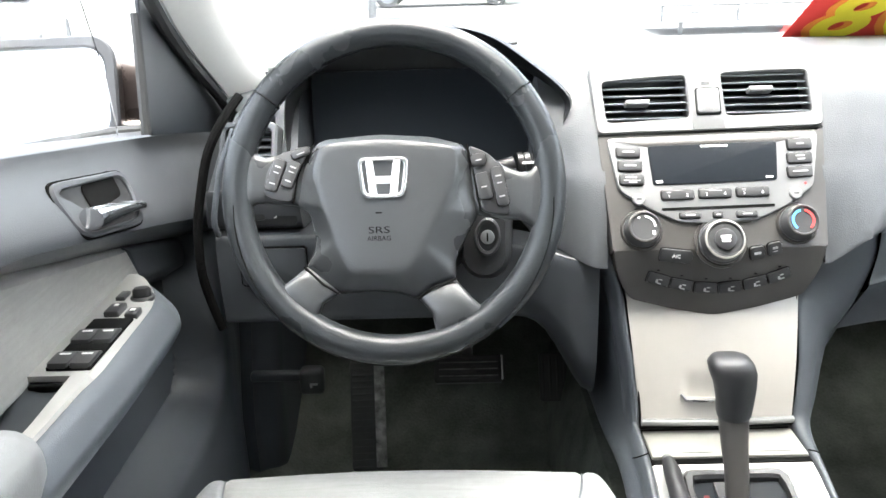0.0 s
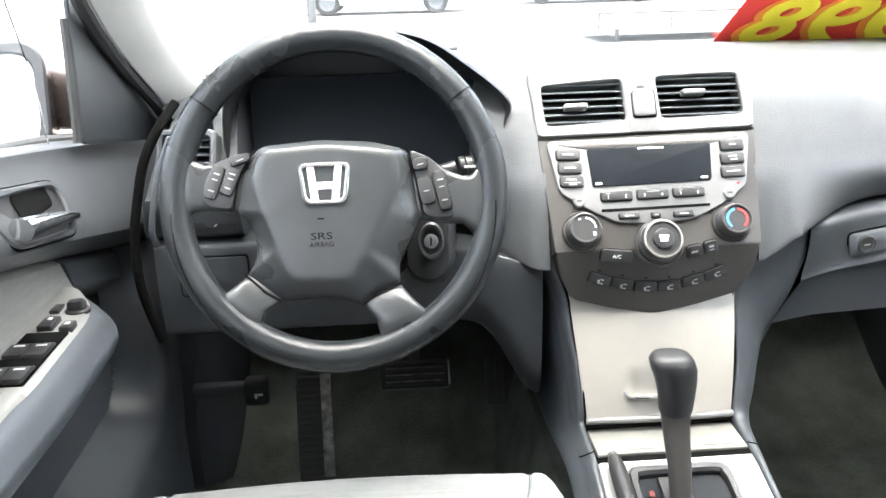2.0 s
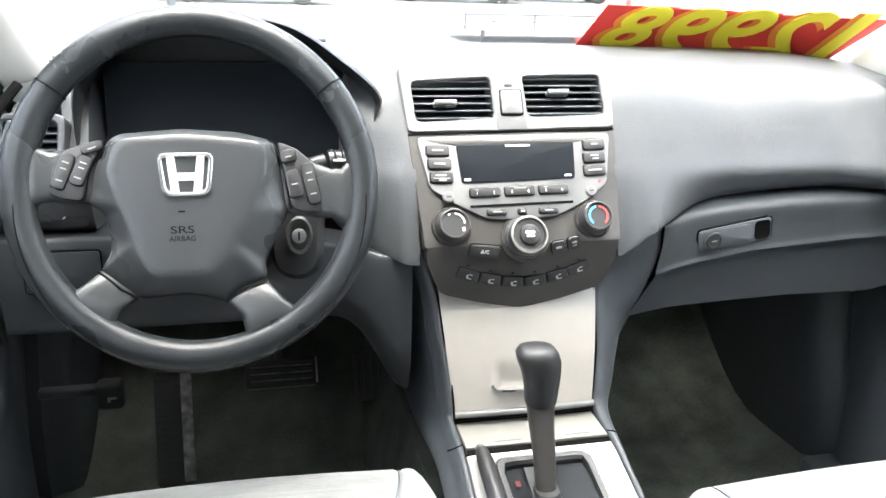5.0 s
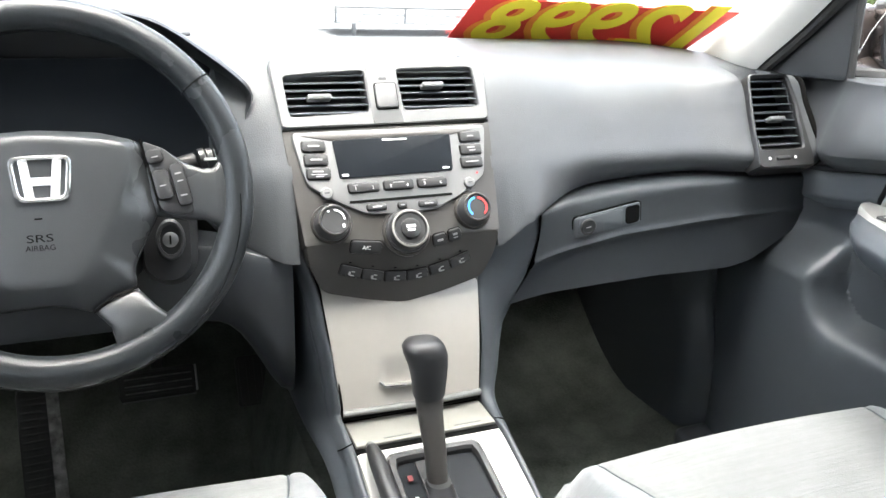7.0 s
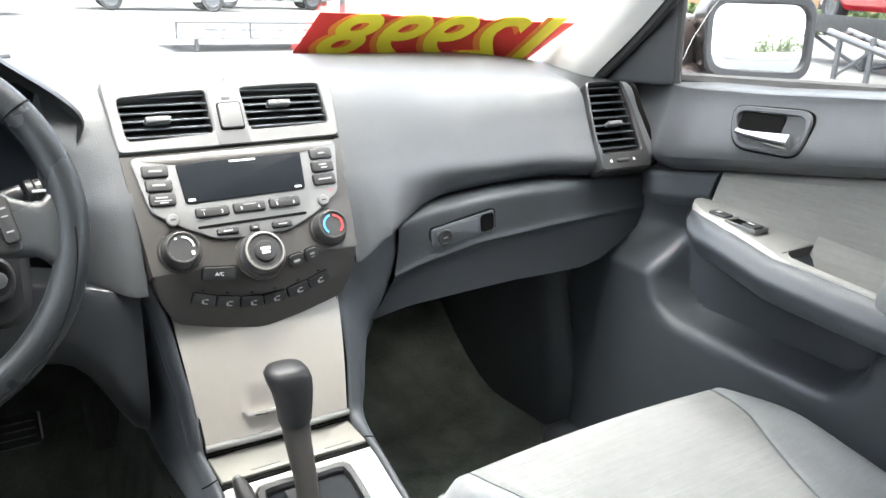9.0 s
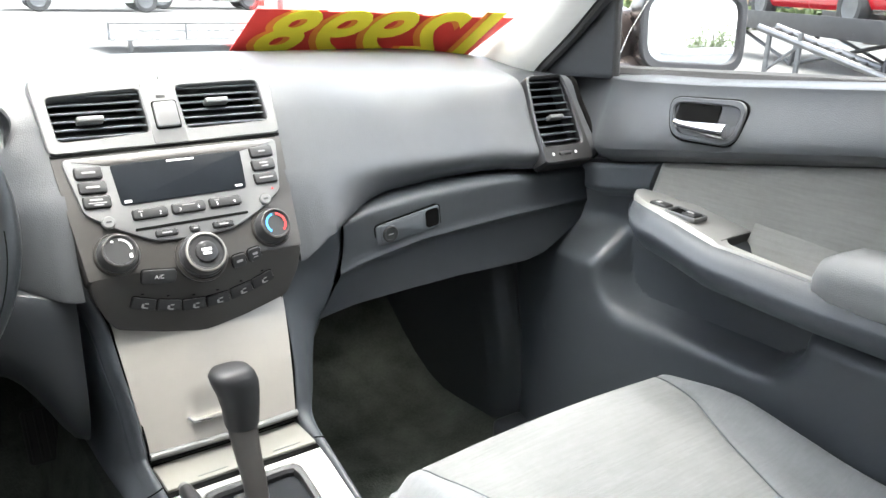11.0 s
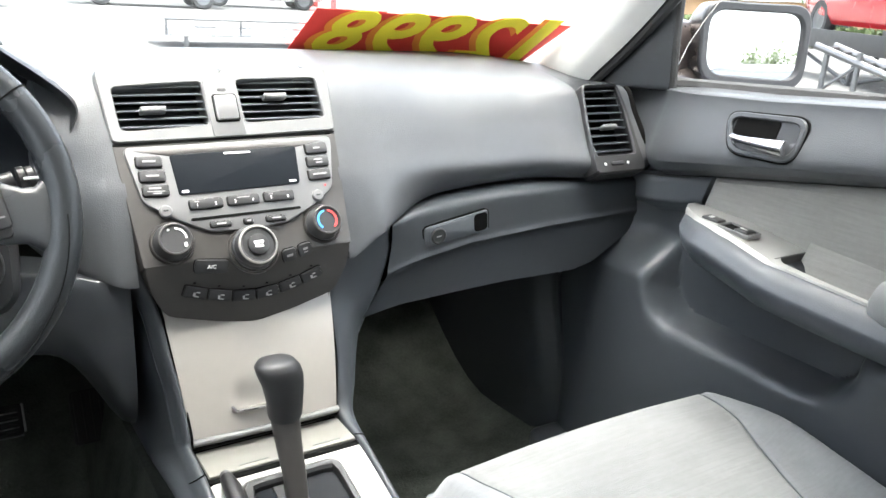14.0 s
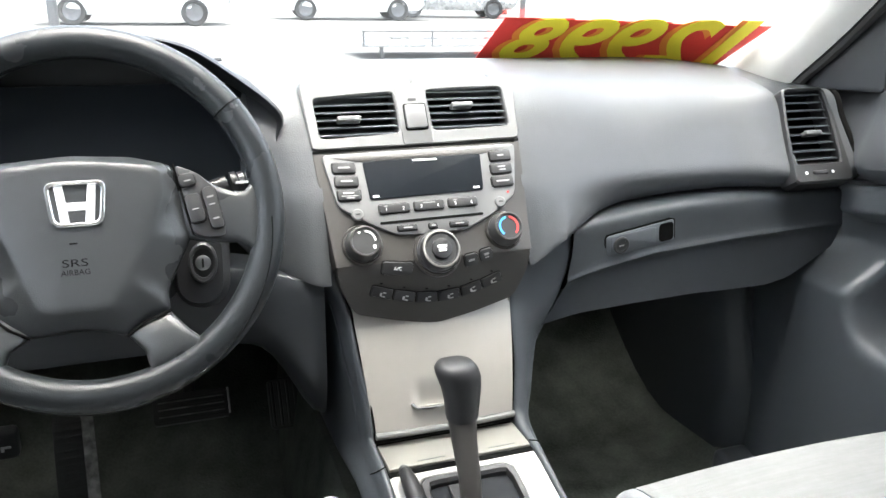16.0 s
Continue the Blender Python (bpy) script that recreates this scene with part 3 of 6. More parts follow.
for gx, gr in ((-0.445, 0.040), (-0.345, 0.048), (-0.245, 0.036)):
    MGA = pose(gx, 1.083, 0.925, 88)
    g = part("gauge_ring", frame_ring(rrect(gr * 2, gr * 2, gr, 10), rrect(gr * 1.9, gr * 1.9, gr * 0.95, 10), 0, 0.004, 0.001, MGA, 48, (0, 0)), M_btn, clu)
    for k in range(9):
        a = radians(220 - k * 32)
        part("gauge_tick", box(-0.001, 0.001, -0.004, 0.004, 0.0, 0.001, 0, MGA @ Matrix.Translation((gr * 0.8 * math.cos(a), gr * 0.8 * math.sin(a), 0)) @ Matrix.Rotation(a - math.pi / 2, 4, 'Z')), M_btn, g)
part("cluster_lens", sheet(lambda x, z: (x, 1.055 + 0.25 * (z - 0.92), z), steps(-0.505, -0.21, 10), steps(0.86, 0.985, 6), (0, 0.002, 0)), M_scr, clu, "smoked lens over the dark gauges")

# ---------------------------------------------------------------- centre stack
MS = pose(0, 0.9663, 0.8814, 58.65)
stack = thing("center_stack", "taupe and silver centre stack with audio and climate controls", "center stack", (0, 0.95, 0.69))
body = part("fascia", slab(rpoly([(-0.1395, 0.0325), (-0.139, 0.02), (-0.129, -0.116), (0.129, -0.116), (0.139, 0.02), (0.1395, 0.0325)], 0.003), -0.10, 0.0, 0.001, MS), M_fas, stack, "taupe plastic fascia")
part("vent_backing", slab([(-0.145, 0.126), (-0.14, 0.03), (0.14, 0.03), (0.145, 0.126)], -0.08, -0.036, 0, MS), M_gap, stack)
part("side_seam", slab(rpoly([(-0.1475, 0.128), (-0.1415, 0.02), (-0.1315, -0.118), (0.1315, -0.118), (0.1415, 0.02), (0.1475, 0.128)], 0.004), -0.11, -0.0365, 0, MS), M_pad, stack)
ML = pose(0, 0.9065, 0.783, 91)
vlow = part("climate_panel", slab(rpoly([(-0.129, 0.002), (-0.124, -0.03), (-0.107, -0.064), (-0.05, -0.080), (0, -0.0895), (0.05, -0.080), (0.107, -0.064), (0.124, -0.03), (0.129, 0.002)], 0.01), -0.06, 0.0, 0.002, ML), M_fas, stack, "taupe panel with a pointed lower edge")
VL = rpoly([(-0.131, 0.1015), (-0.0255, 0.108), (-0.0235, 0.0515), (-0.1275, 0.047)], 0.007)
VR = rpoly([(0.0185, 0.1095), (0.1265, 0.1115), (0.1295, 0.0555), (0.0215, 0.0525)], 0.007)
for o, h in (([(-0.146, 0.124), (-0.1395, 0.0335), (0.0, 0.0345), (0.0, 0.125)], VL), ([(0.0, 0.125), (0.0, 0.0345), (0.1395, 0.0375), (0.146, 0.126)], VR)):
    part("vent_surround", frame_ring(rpoly(o, 0.006), h, -0.034, 0.003, 0.0015, MS, 96), M_sil, stack, "silver surround of the air vents")
louvre("center_vent", VL, MS, 6, (-0.088, 0.072), stack, "slatted black centre air vent")
louvre("center_vent", VR, MS, 6, (0.066, 0.086), stack, "slatted black centre air vent")
part("hazard_panel", slab(rpoly([(-0.0235, 0.118), (0.0165, 0.119), (0.0200, 0.0355), (-0.0218, 0.0350)], 0.004), -0.01, 0.004, 0.001, MS), M_sil, stack)
hz = part("hazard_button", slab(rpoly([(-0.0145, 0.088), (0.0135, 0.089), (0.0135, 0.056), (-0.0145, 0.0555)], 0.004), 0.0, 0.0075, 0.002, MS), M_sil, stack, "silver hazard button")
part("hazard_gap", slab(rpoly([(-0.016, 0.0895), (0.015, 0.0905), (0.015, 0.0535), (-0.016, 0.053)], 0.004), 0.0, 0.0045, 0, MS), M_gap, stack)
part("hazard_lamp", slab(rrect(0.011, 0.0035, 0.001, 3, -0.002, 0.0955), 0.003, 0.0046, 0, MS), M_btn, stack)
part("seam", box(-0.139, 0.139, -0.0012, 0.0012, 0.0, 0.0012, 0, MS @ Matrix.Translation((0, 0.0335, 0)) @ Matrix.Rotation(radians(0.9), 4, 'Z')), M_gap, stack)
BZ = rpoly([(-0.130, 0.0265), (-0.118, -0.041), (-0.084, -0.064), (-0.048, -0.082), (0, -0.0845), (0.046, -0.081), (0.085, -0.0635), (0.1185, -0.040), (0.131, 0.029)], 0.008)
bez = part("audio_bezel", slab(BZ, -0.002, 0.0045, 0.002, MS), M_sil, stack, "brushed silver audio bezel")
part("bezel_shade", slab([(-0.120, 0.0225), (-0.079, 0.0135), (0.079, 0.016), (0.121, 0.0245)], 0.004, 0.0052, 0.0003, MS), M_fas, bez)
part("display_screen", slab(rpoly([(-0.080, 0.0145), (-0.0765, -0.0355), (0.0745, -0.0325), (0.078, 0.017)], 0.004), 0.004, 0.0062, 0.0008, MS), M_scr, bez, "dark unlit audio display")
part("screen_print", slab(rrect(0.033, 0.0022, 0.0005, 2, 0.001, 0.0125), 0.006, 0.0066, 0, MS), M_prt, bez)
part("screen_print", slab(rrect(0.008, 0.003, 0.0005, 2, -0.069, -0.0315), 0.006, 0.0066, 0, MS), M_prt, bez)
part("screen_print", slab(rrect(0.009, 0.0025, 0.0005, 2, 0.065, -0.0285), 0.006, 0.0066, 0, MS), M_prt, bez)


def button(cx, cy, w, h, M, parent, marks=(), r=0.003, up=0.0045, name="button", m=M_btn, turn=0.0, label=""):
    """A small button with its printed bars."""
    K = M @ Matrix.Translation((cx, cy, up)) @ Matrix.Rotation(radians(turn), 4, 'Z')
    part("button_gap", slab(rrect(w + 0.0016, h + 0.0016, r + 0.0006), -0.001, 0.0005, 0, K), M_gap, parent)
    b = part(name, slab(rrect(w, h, r), -0.001, 0.0034, 0.0012, K), m, parent, label)
    for mx, my, mw, mh in marks:
        part("print", slab(rrect(mw * 0.92, mh * 0.75, min(mw, mh) * 0.2, 2, mx, my), 0.003, 0.0038, 0, K), M_dpr, b)
    return b


for i in range(3):
    y = 0.0075 - 0.0175 * i
    button(-0.1045 + 0.0012 * i, y, 0.029, 0.0135, MS, bez, ((0, 0, 0.016, 0.0028),) if i < 2 else ((-0.001, 0.0022, 0.015, 0.0024), (0, -0.0016, 0.022, 0.0014), (0.001, -0.004, 0.011, 0.0022)), turn=-2)
    button(0.1055 - 0.0014 * i, y + 0.0048, 0.030, 0.0135, MS, bez, ((0, 0, 0.010, 0.0028),) if i == 0 else (((0, 0.002, 0.012, 0.0024), (0.001, -0.0022, 0.010, 0.0024)) if i == 1 else ((0, 0, 0.020, 0.0024),)), turn=2)
for i in range(3):
    cx, cy = -0.048 + 0.0455 * i, -0.0482 + 0.0008 * i
    b = button(cx, cy, 0.0395, 0.0115, MS, bez, ((0.0, 0.0028, 0.017, 0.0012),) if i == 1 else ((-0.011, 0.0028, 0.006, 0.0012),), turn=0.6)
    K = MS @ Matrix.Translation((cx, cy, 0.0080)) @ Matrix.Rotation(radians(0.6), 4, 'Z')
    lettering("digit", str(2 * i + 1), 0.0058, K @ Matrix.Translation((-0.011, -0.0016, 0)), M_prt, b)
    lettering("digit", str(2 * i + 2), 0.0058, K @ Matrix.Translation((0.011, -0.0016, 0)), M_prt, b)
part("disc_slot", slab(rrect(0.137, 0.0034, 0.0014, 3), 0.004, 0.0052, 0, MS @ Matrix.Translation((0, -0.065, 0)) @ Matrix.Rotation(radians(0.9), 4, 'Z')), M_gap, bez, "dark disc slot")
for cx, w in ((-0.035, 0.025), (-0.0015, 0.011), (0.0335, 0.025)):
    button(cx, -0.0745, w, 0.0065, MS, bez, ((0, 0, w * 0.5, 0.0022),), 0.002)
for cx, cy in ((-0.0955, -0.053), (0.0945, -0.0505)):
    kn = part("round_button", turned([(0.0075, 0.003), (0.0075, 0.0065), (0.006, 0.0078), (0.0, 0.008)], MS @ Matrix.Translation((cx, cy, 0)), 28), M_sil, bez)
    part("print", slab(rrect(0.006, 0.002, 0.0006, 2), 0.0078, 0.0084, 0, MS @ Matrix.Translation((cx, cy, 0))), M_btn, kn)
part("indicator", slab(rrect(0.003, 0.003, 0.0014), 0.004, 0.0052, 0, MS @ Matrix.Translation((0.108, -0.0375, 0))), M_rdp, bez)


def arc_mark(a0, a1, r, w, z, M, material, parent):
    pts = [(r * math.cos(radians(a)), r * math.sin(radians(a))) for a in steps(a0, a1, 14)]
    inn = [((r - w) * math.cos(radians(a)), (r - w) * math.sin(radians(a))) for a in steps(a1, a0, 14)]
    bm = bmesh.new()
    lo = [bm.verts.new(M @ Vector((x, y, z - 0.0006))) for x, y in pts + inn]
    hi = [bm.verts.new(M @ Vector((x, y, z))) for x, y in pts + inn]
    k = len(hi)
    for i in range(13 + 1):
        bm.faces.new((hi[i], hi[i + 1], hi[k - 2 - i], hi[k - 1 - i]))
    for i in range(k):
        bm.faces.new((lo[i - 1], lo[i], hi[i], hi[i - 1]))
    return part("mark", bm, material, parent)


for cx, cy, r, kind in ((-0.094, -0.090, 0.0205, "fan"), (0.094, -0.087, 0.0205, "heat"), (0.0, -0.1075, 0.0255, "power")):
    K = MS @ Matrix.Translation((cx, cy, 0))
    part("knob_well", turned([(r * 1.24, -0.002), (r * 1.24, 0.001), (r * 1.16, 0.0035), (r * 1.06, 0.003), (r * 1.04, -0.002)], K), M_fas, stack)
    kb = part("control_knob", turned([(r * 1.10, 0.0), (r * 1.08, 0.006), (r * 1.0, 0.008), (r * 0.96, 0.018), (r * 0.90, 0.0205), (r * 0.80, 0.0205), (r * 0.76, 0.019), (0, 0.0188)], K, 48), M_btn, stack, "round dark rubber-rimmed control knob")
    part("knob_ring", turned([(r * 0.965, 0.0165), (r * 0.93, 0.0202), (r * 0.86, 0.0210), (r * 0.83, 0.0202), (r * 0.83, 0.0165)], K, 48), M_trl if kind == "power" else M_fas, kb)
    if kind == "fan":
        arc_mark(85, 0, r * 0.66, r * 0.10, 0.0200, K, M_prt, kb)
        part("mark", slab(rrect(0.0035, 0.005, 0.001, 2, r * 0.52, -r * 0.36), 0.018, 0.0200, 0, K), M_prt, kb)
        part("mark", slab(rrect(0.003, 0.002, 0.0008, 2, -r * 0.3, r * 0.55), 0.018, 0.0200, 0, K), M_prt, kb)
    elif kind == "heat":
        arc_mark(100, 230, r * 0.66, r * 0.13, 0.0200, K, M_blu, kb)
        arc_mark(80, -50, r * 0.66, r * 0.13, 0.0200, K, M_rdp, kb)
    else:
        part("power_cap", turned([(r * 0.50, 0.018), (r * 0.50, 0.0215), (r * 0.44, 0.0222), (0, 0.0220)], K, 36), M_blk, kb)
        part("print", slab(rrect(0.012, 0.0035, 0.0006, 2, 0, 0.0024), 0.0218, 0.0227, 0, K), M_prt, kb)
        part("print", slab(rrect(0.010, 0.0032, 0.0006, 2, 0, -0.0024), 0.0218, 0.0227, 0, K), M_prt, kb)
acb = button(-0.0535, -0.0075 + 0.0, 0.040, 0.0165, ML, stack, (), 0.004, 0.0, "ac_button", M_btn, -7)
lettering("ac_text", "A/C", 0.0065, ML @ Matrix.Translation((-0.0535, -0.0075, 0.0038)) @ Matrix.Rotation(radians(-7), 4, 'Z'), M_prt, acb)
button(0.044, -0.006, 0.0175, 0.0165, ML, stack, ((0, 0, 0.009, 0.004),), 0.004, 0.0, "recirculation_button", M_btn, 9)
button(0.0645, -0.001, 0.0165, 0.0165, ML, stack, ((0, 0.0015, 0.007, 0.004), (0, -0.003, 0.006, 0.0015)), 0.004, 0.0, "defrost_button", M_btn, 12)
for k, (mx, mz) in enumerate(((-0.0735, 0.7455), (-0.0445, 0.7375), (-0.0145, 0.7325), (0.0150, 0.7325), (0.0455, 0.7380), (0.0735, 0.7465))):
    tl = (-18, -13, -4, 5, 14, 20)[k]
    b = button(mx, mz - 0.783, 0.0275, 0.0135, ML, stack, ((-0.001, -0.002, 0.003, 0.006), (0.003, 0.001, 0.005, 0.0018), (0.0025, -0.0042, 0.006, 0.0018)), 0.002, 0.0, "mode_button", M_blk, tl)
    part("led", slab(rrect(0.003, 0.0012, 0.0004, 2), 0.0, 0.0012, 0, ML @ Matrix.Translation((mx, mz - 0.783 + 0.0115, 0))), M_gap, stack)

# ---------------------------------------------------------------- centre console
def fall(y):
    """How far the console top drops towards the rear."""
    return 0.30 * min(0.22, max(0.0, 0.815 - y))


def fallen(bm):
    bmesh.ops.subdivide_edges(bm, edges=[e for e in bm.edges if abs(e.verts[0].co.y - e.verts[1].co.y) > 0.08], cuts=4)
    for v in bm.verts:
        v.co.z -= fall(v.co.y)
    return bm


cons = thing("center_console", "champagne and slate centre console between the front seats", "console", (0, 0.6, 0.24))
MP = pose(0, 0.893, 0.645, 68.9)


def pocket_point(u, v):
    w = 0.0945 + (0.1085 - 0.0945) * v
    x, y = u * w, -0.080 + v * 0.170
    bow = 0.006 * math.sin(math.pi * v) - 0.004 * u * u
    d = smooth(-0.046, -0.030, x) * (1 - smooth(0.030, 0.046, x)) * smooth(-0.0545, -0.0515, y) * (1 - smooth(-0.053, -0.010, y))
    return MP @ Vector((x, y, bow - 0.008 * d))


part("pocket_lid", sheet(pocket_point, steps(-1, 1, 90), steps(0, 1, 90), (0, 0.012, 0)), M_cha, cons, "champagne painted storage lid")
part("pocket_gap", slab(rpoly([(-0.098, -0.09), (0.098, -0.09), (0.1125, 0.09), (-0.1125, 0.09)], 0.004), -0.03, -0.006, 0, MP), M_gap, cons)
part("pocket_handle", tube([MP @ Vector(p) for p in ((-0.043, -0.046, 0.002), (-0.038, -0.053, 0.004), (-0.02, -0.054, 0.006), (0.02, -0.054, 0.006), (0.038, -0.053, 0.004), (0.043, -0.046, 0.002))], 0.0035, 8, 0.7), M_chr, cons, "chrome grip edge")
part("pocket_lip", tube([MP @ Vector(p) for p in ((-0.094, -0.080, 0.002), (-0.05, -0.0805, 0.005), (0, -0.081, 0.006), (0.05, -0.0805, 0.005), (0.094, -0.080, 0.002))], 0.0045, 10), M_sil, cons, "silver lower lip")
part("tray_gap", box(-0.094, 0.094, 0.80, 0.872, 0.535, 0.5535), M_gap, cons)
for x0, x1 in ((-0.0925, 0.0185), (0.0200, 0.0930)):
    tr = part("tray_lid", box(x0, x1, 0.8085, 0.8640, 0.545, 0.5575, 0.0015), M_trl, cons, "muted champagne tray lid")
    part("tray_mark", box((x0 + x1) / 2 - 0.018, (x0 + x1) / 2 + 0.018, 0.8150, 0.8165, 0.5572, 0.5581), M_sil, tr)
GH = rrect(0.122, 0.26, 0.012, 5, -0.002, 0.66)
part("gate_surround", fallen(frame_ring(rpoly([(-0.0985, 0.36), (0.0985, 0.36), (0.0965, 0.8065), (-0.0955, 0.8065)], 0.006), GH, 0.535, 0.5565, 0.003, Matrix(), 96)), M_arm, cons, "silver shifter surround")
part("gate_rim", fallen(frame_ring(rrect(0.122, 0.26, 0.012, 5, -0.002, 0.66), rrect(0.104, 0.238, 0.008, 5, -0.002, 0.66), 0.535, 0.5605, 0.003, Matrix(), 96)), M_blk, cons, "black raised gate rim")
gp = part("gate_plate", sheet(lambda x, y: (x, y, 0.552 + 0.004 * math.sin((y - 0.54) * 13) - fall(y)), steps(-0.056, 0.052, 8), steps(0.54, 0.78, 10), (0, 0, -0.01)), M_scr, cons, "glossy black gear indicator plate")
part("gate_slot", fallen(box(-0.030, 0.004, 0.575, 0.775, 0.5535, 0.5575, 0.001)), M_blk, gp)
for k, y in enumerate((0.752, 0.722, 0.692)):
    K = pose(-0.043, y, 0.5585 - fall(y), 16.7)
    if k == 1:
        lettering("gear_letter", "R", 0.012, K, M_prt, gp)
    else:
        part("gear_mark", slab(rrect(0.006, 0.008, 0.001, 2), -0.001, 0.0006, 0, K), M_drd if k == 0 else M_btn, gp)
LOWI = [(0.0955, 0.80, 0.5540), (0.0965, 0.74, 0.5330), (0.0975, 0.65, 0.5060), (0.0985, 0.36, 0.486)]
LOWO = [(0.1075, 0.80, 0.5480), (0.1075, 0.74, 0.5260), (0.1085, 0.65, 0.4990), (0.1095, 0.36, 0.479)]
EDGE = {1: ([(0.137, 0.926, 0.772), (0.119, 0.930, 0.745), (0.1075, 0.921, 0.712), (0.1065, 0.906, 0.678), (0.1055, 0.890, 0.636), (0.1005, 0.876, 0.595), (0.0965, 0.863, 0.564)] + LOWI,
            [(0.2085, 0.949, 0.791), (0.2060, 0.945, 0.745), (0.1865, 0.942, 0.690), (0.161, 0.935, 0.652), (0.147, 0.918, 0.619), (0.1355, 0.898, 0.582), (0.1195, 0.868, 0.556)] + LOWO,
            None),
        -1: ([(0.133, 0.93, 0.785), (0.119, 0.932, 0.745), (0.1105, 0.922, 0.715), (0.1050, 0.902, 0.667), (0.0995, 0.887, 0.628), (0.0965, 0.868, 0.580), (0.0960, 0.861, 0.564)] + LOWI,
             [(0.165, 0.958, 0.78), (0.139, 0.953, 0.742), (0.1265, 0.942, 0.710), (0.1190, 0.922, 0.660), (0.1120, 0.907, 0.620), (0.1090, 0.886, 0.574), (0.1080, 0.868, 0.556)] + LOWO,
             [(0.200, 1.04, 0.650), (0.165, 1.12, 0.605), (0.140, 1.16, 0.535), (0.128, 1.12, 0.508), (0.124, 1.06, 0.498), (0.122, 1.0, 0.495), (0.122, 0.95, 0.50), (0.121, 0.85, 0.512), (0.122, 0.78, 0.50), (0.124, 0.68, 0.47), (0.126, 0.36, 0.44)])}
for s in (1, -1):
    inn, out, foot = EDGE[s]
    a, b = crom([(s * x, y, z) for x, y, z in inn], 8), crom([(s * x, y, z) for x, y, z in out], 8)
    foot = crom([(s * x, y, z) for x, y, z in foot], 8) if foot else [q + Vector((s * 0.006, 0.07, -0.10)) for q in b]
    rows = []
    for p, q, lo in zip(a, b, foot):
        m = (p + q) / 2 + Vector((s * 0.001, -0.006, 0.004))
        back = q + Vector((s * 0.003, 0.010, -0.008))
        rows.append(crom([p + Vector((0, 0.02, -0.012)), p, m, q, back, back.lerp(lo, 0.5) + Vector((s * 0.003, 0, 0)), lo, lo + Vector((-s * 0.02, 0.02, -0.01))], 4))
    part("side_bolster", loft(rows, False, False), M_con, cons, "slate grey moulded console side", 70)
    part("bolster_seam", tube([r + Vector((0, 0.0, 0.0006)) for r in rows[54][4:17]], 0.0009, 5), M_gap, cons)
    part("lid_gap", tube([p + Vector((-s * 0.002, 0.001, 0.0)) for p in a[8:49]], 0.0016, 6), M_gap, cons)

# hand brake and gear selector
hb = thing("parking_brake", "black parking brake lever with a silver release button", "parking brake", (-0.082, 0.5, 0.555))
part("grip", tube([(-0.0785, 0.790, 0.564), (-0.0790, 0.77, 0.563), (-0.0800, 0.70, 0.547), (-0.081, 0.58, 0.520), (-0.082, 0.42, 0.508)], [0.0075, 0.0100, 0.0110, 0.0115, 0.0110], 16), M_blk, hb)
part("release_button", tube([(-0.0784, 0.797, 0.5640), (-0.0785, 0.788, 0.5642)], [0.0060, 0.0064], 14), M_sil, hb, "silver release button")
gs = thing("gear_selector", "black gear selector lever with a glossy moulded knob", "gear lever", (-0.013, 0.743, 0.555))


def rr_ring(c, w, d, ax, ay, r=0.45, n=5):
    return [Vector(c) + Vector(ax) * x + Vector(ay) * y for x, y in rrect(w, d, min(w, d) * r, n)]


AX, AY = (1, 0, 0), (0, 1, 0)
part("lever", loft([rr_ring((-0.013, 0.737, 0.526), 0.0235, 0.022, AX, AY), rr_ring((-0.013, 0.752, 0.572), 0.026, 0.024, AX, AY), rr_ring((-0.0128, 0.771, 0.605), 0.030, 0.026, AX, AY), rr_ring((-0.0118, 0.783, 0.630), 0.0335, 0.030, AX, AY)]), M_fas, gs, "dark taupe lever shaft")
part("boot", loft([rr_ring((-0.013, 0.730, 0.523), 0.036, 0.05, AX, AY), rr_ring((-0.013, 0.737, 0.540), 0.028, 0.032, AX, AY)]), M_blk, gs)
part("knob", loft([rr_ring((-0.0120, 0.783, 0.628), 0.035, 0.032, AX, AY), rr_ring((-0.0115, 0.784, 0.632), 0.038, 0.036, AX, AY), rr_ring((-0.0110, 0.786, 0.649), 0.041, 0.040, AX, AY),
                    rr_ring((-0.0125, 0.787, 0.667), 0.046, 0.044, AX, AY), rr_ring((-0.0160, 0.787, 0.682), 0.051, 0.046, AX, AY), rr_ring((-0.0190, 0.787, 0.692), 0.050, 0.044, AX, AY), rr_ring((-0.0200, 0.787, 0.698), 0.042, 0.036, AX, AY), rr_ring((-0.0200, 0.787, 0.7005), 0.026, 0.022, AX, AY)]), M_blk, gs, "worn black knob", 60)

# ---------------------------------------------------------------- steering wheel and column
MW = pose(-0.386, 0.850, 0.887, 66)
sw = thing("steering_wheel", "black four-spoke steering wheel with an airbag hub", "steering wheel", (-0.386, 0.87, 0.85))
ringp = [MW @ Vector((0.1735 * math.cos(a), 0.1765 * math.sin(a) - 0.0025, 0.0)) for a in [2 * math.pi * k / 96 for k in range(96)]]
wz = (MW.to_3x3() @ Vector((0, 0, 1)))
part("rim", tube(ringp, 0.0165, 18, 1.0, wz, None, True), M_whl, sw, "grained black rim", 80)
part("rim_seam", tube([MW @ Vector((0.1735 * math.cos(a) * 1.0, 0.1765 * math.sin(a) - 0.0185, 0.0)) + wz * 0.0163 for a in [math.pi + math.pi * k / 40 for k in range(41)]], 0.0007, 5), M_gap, sw)
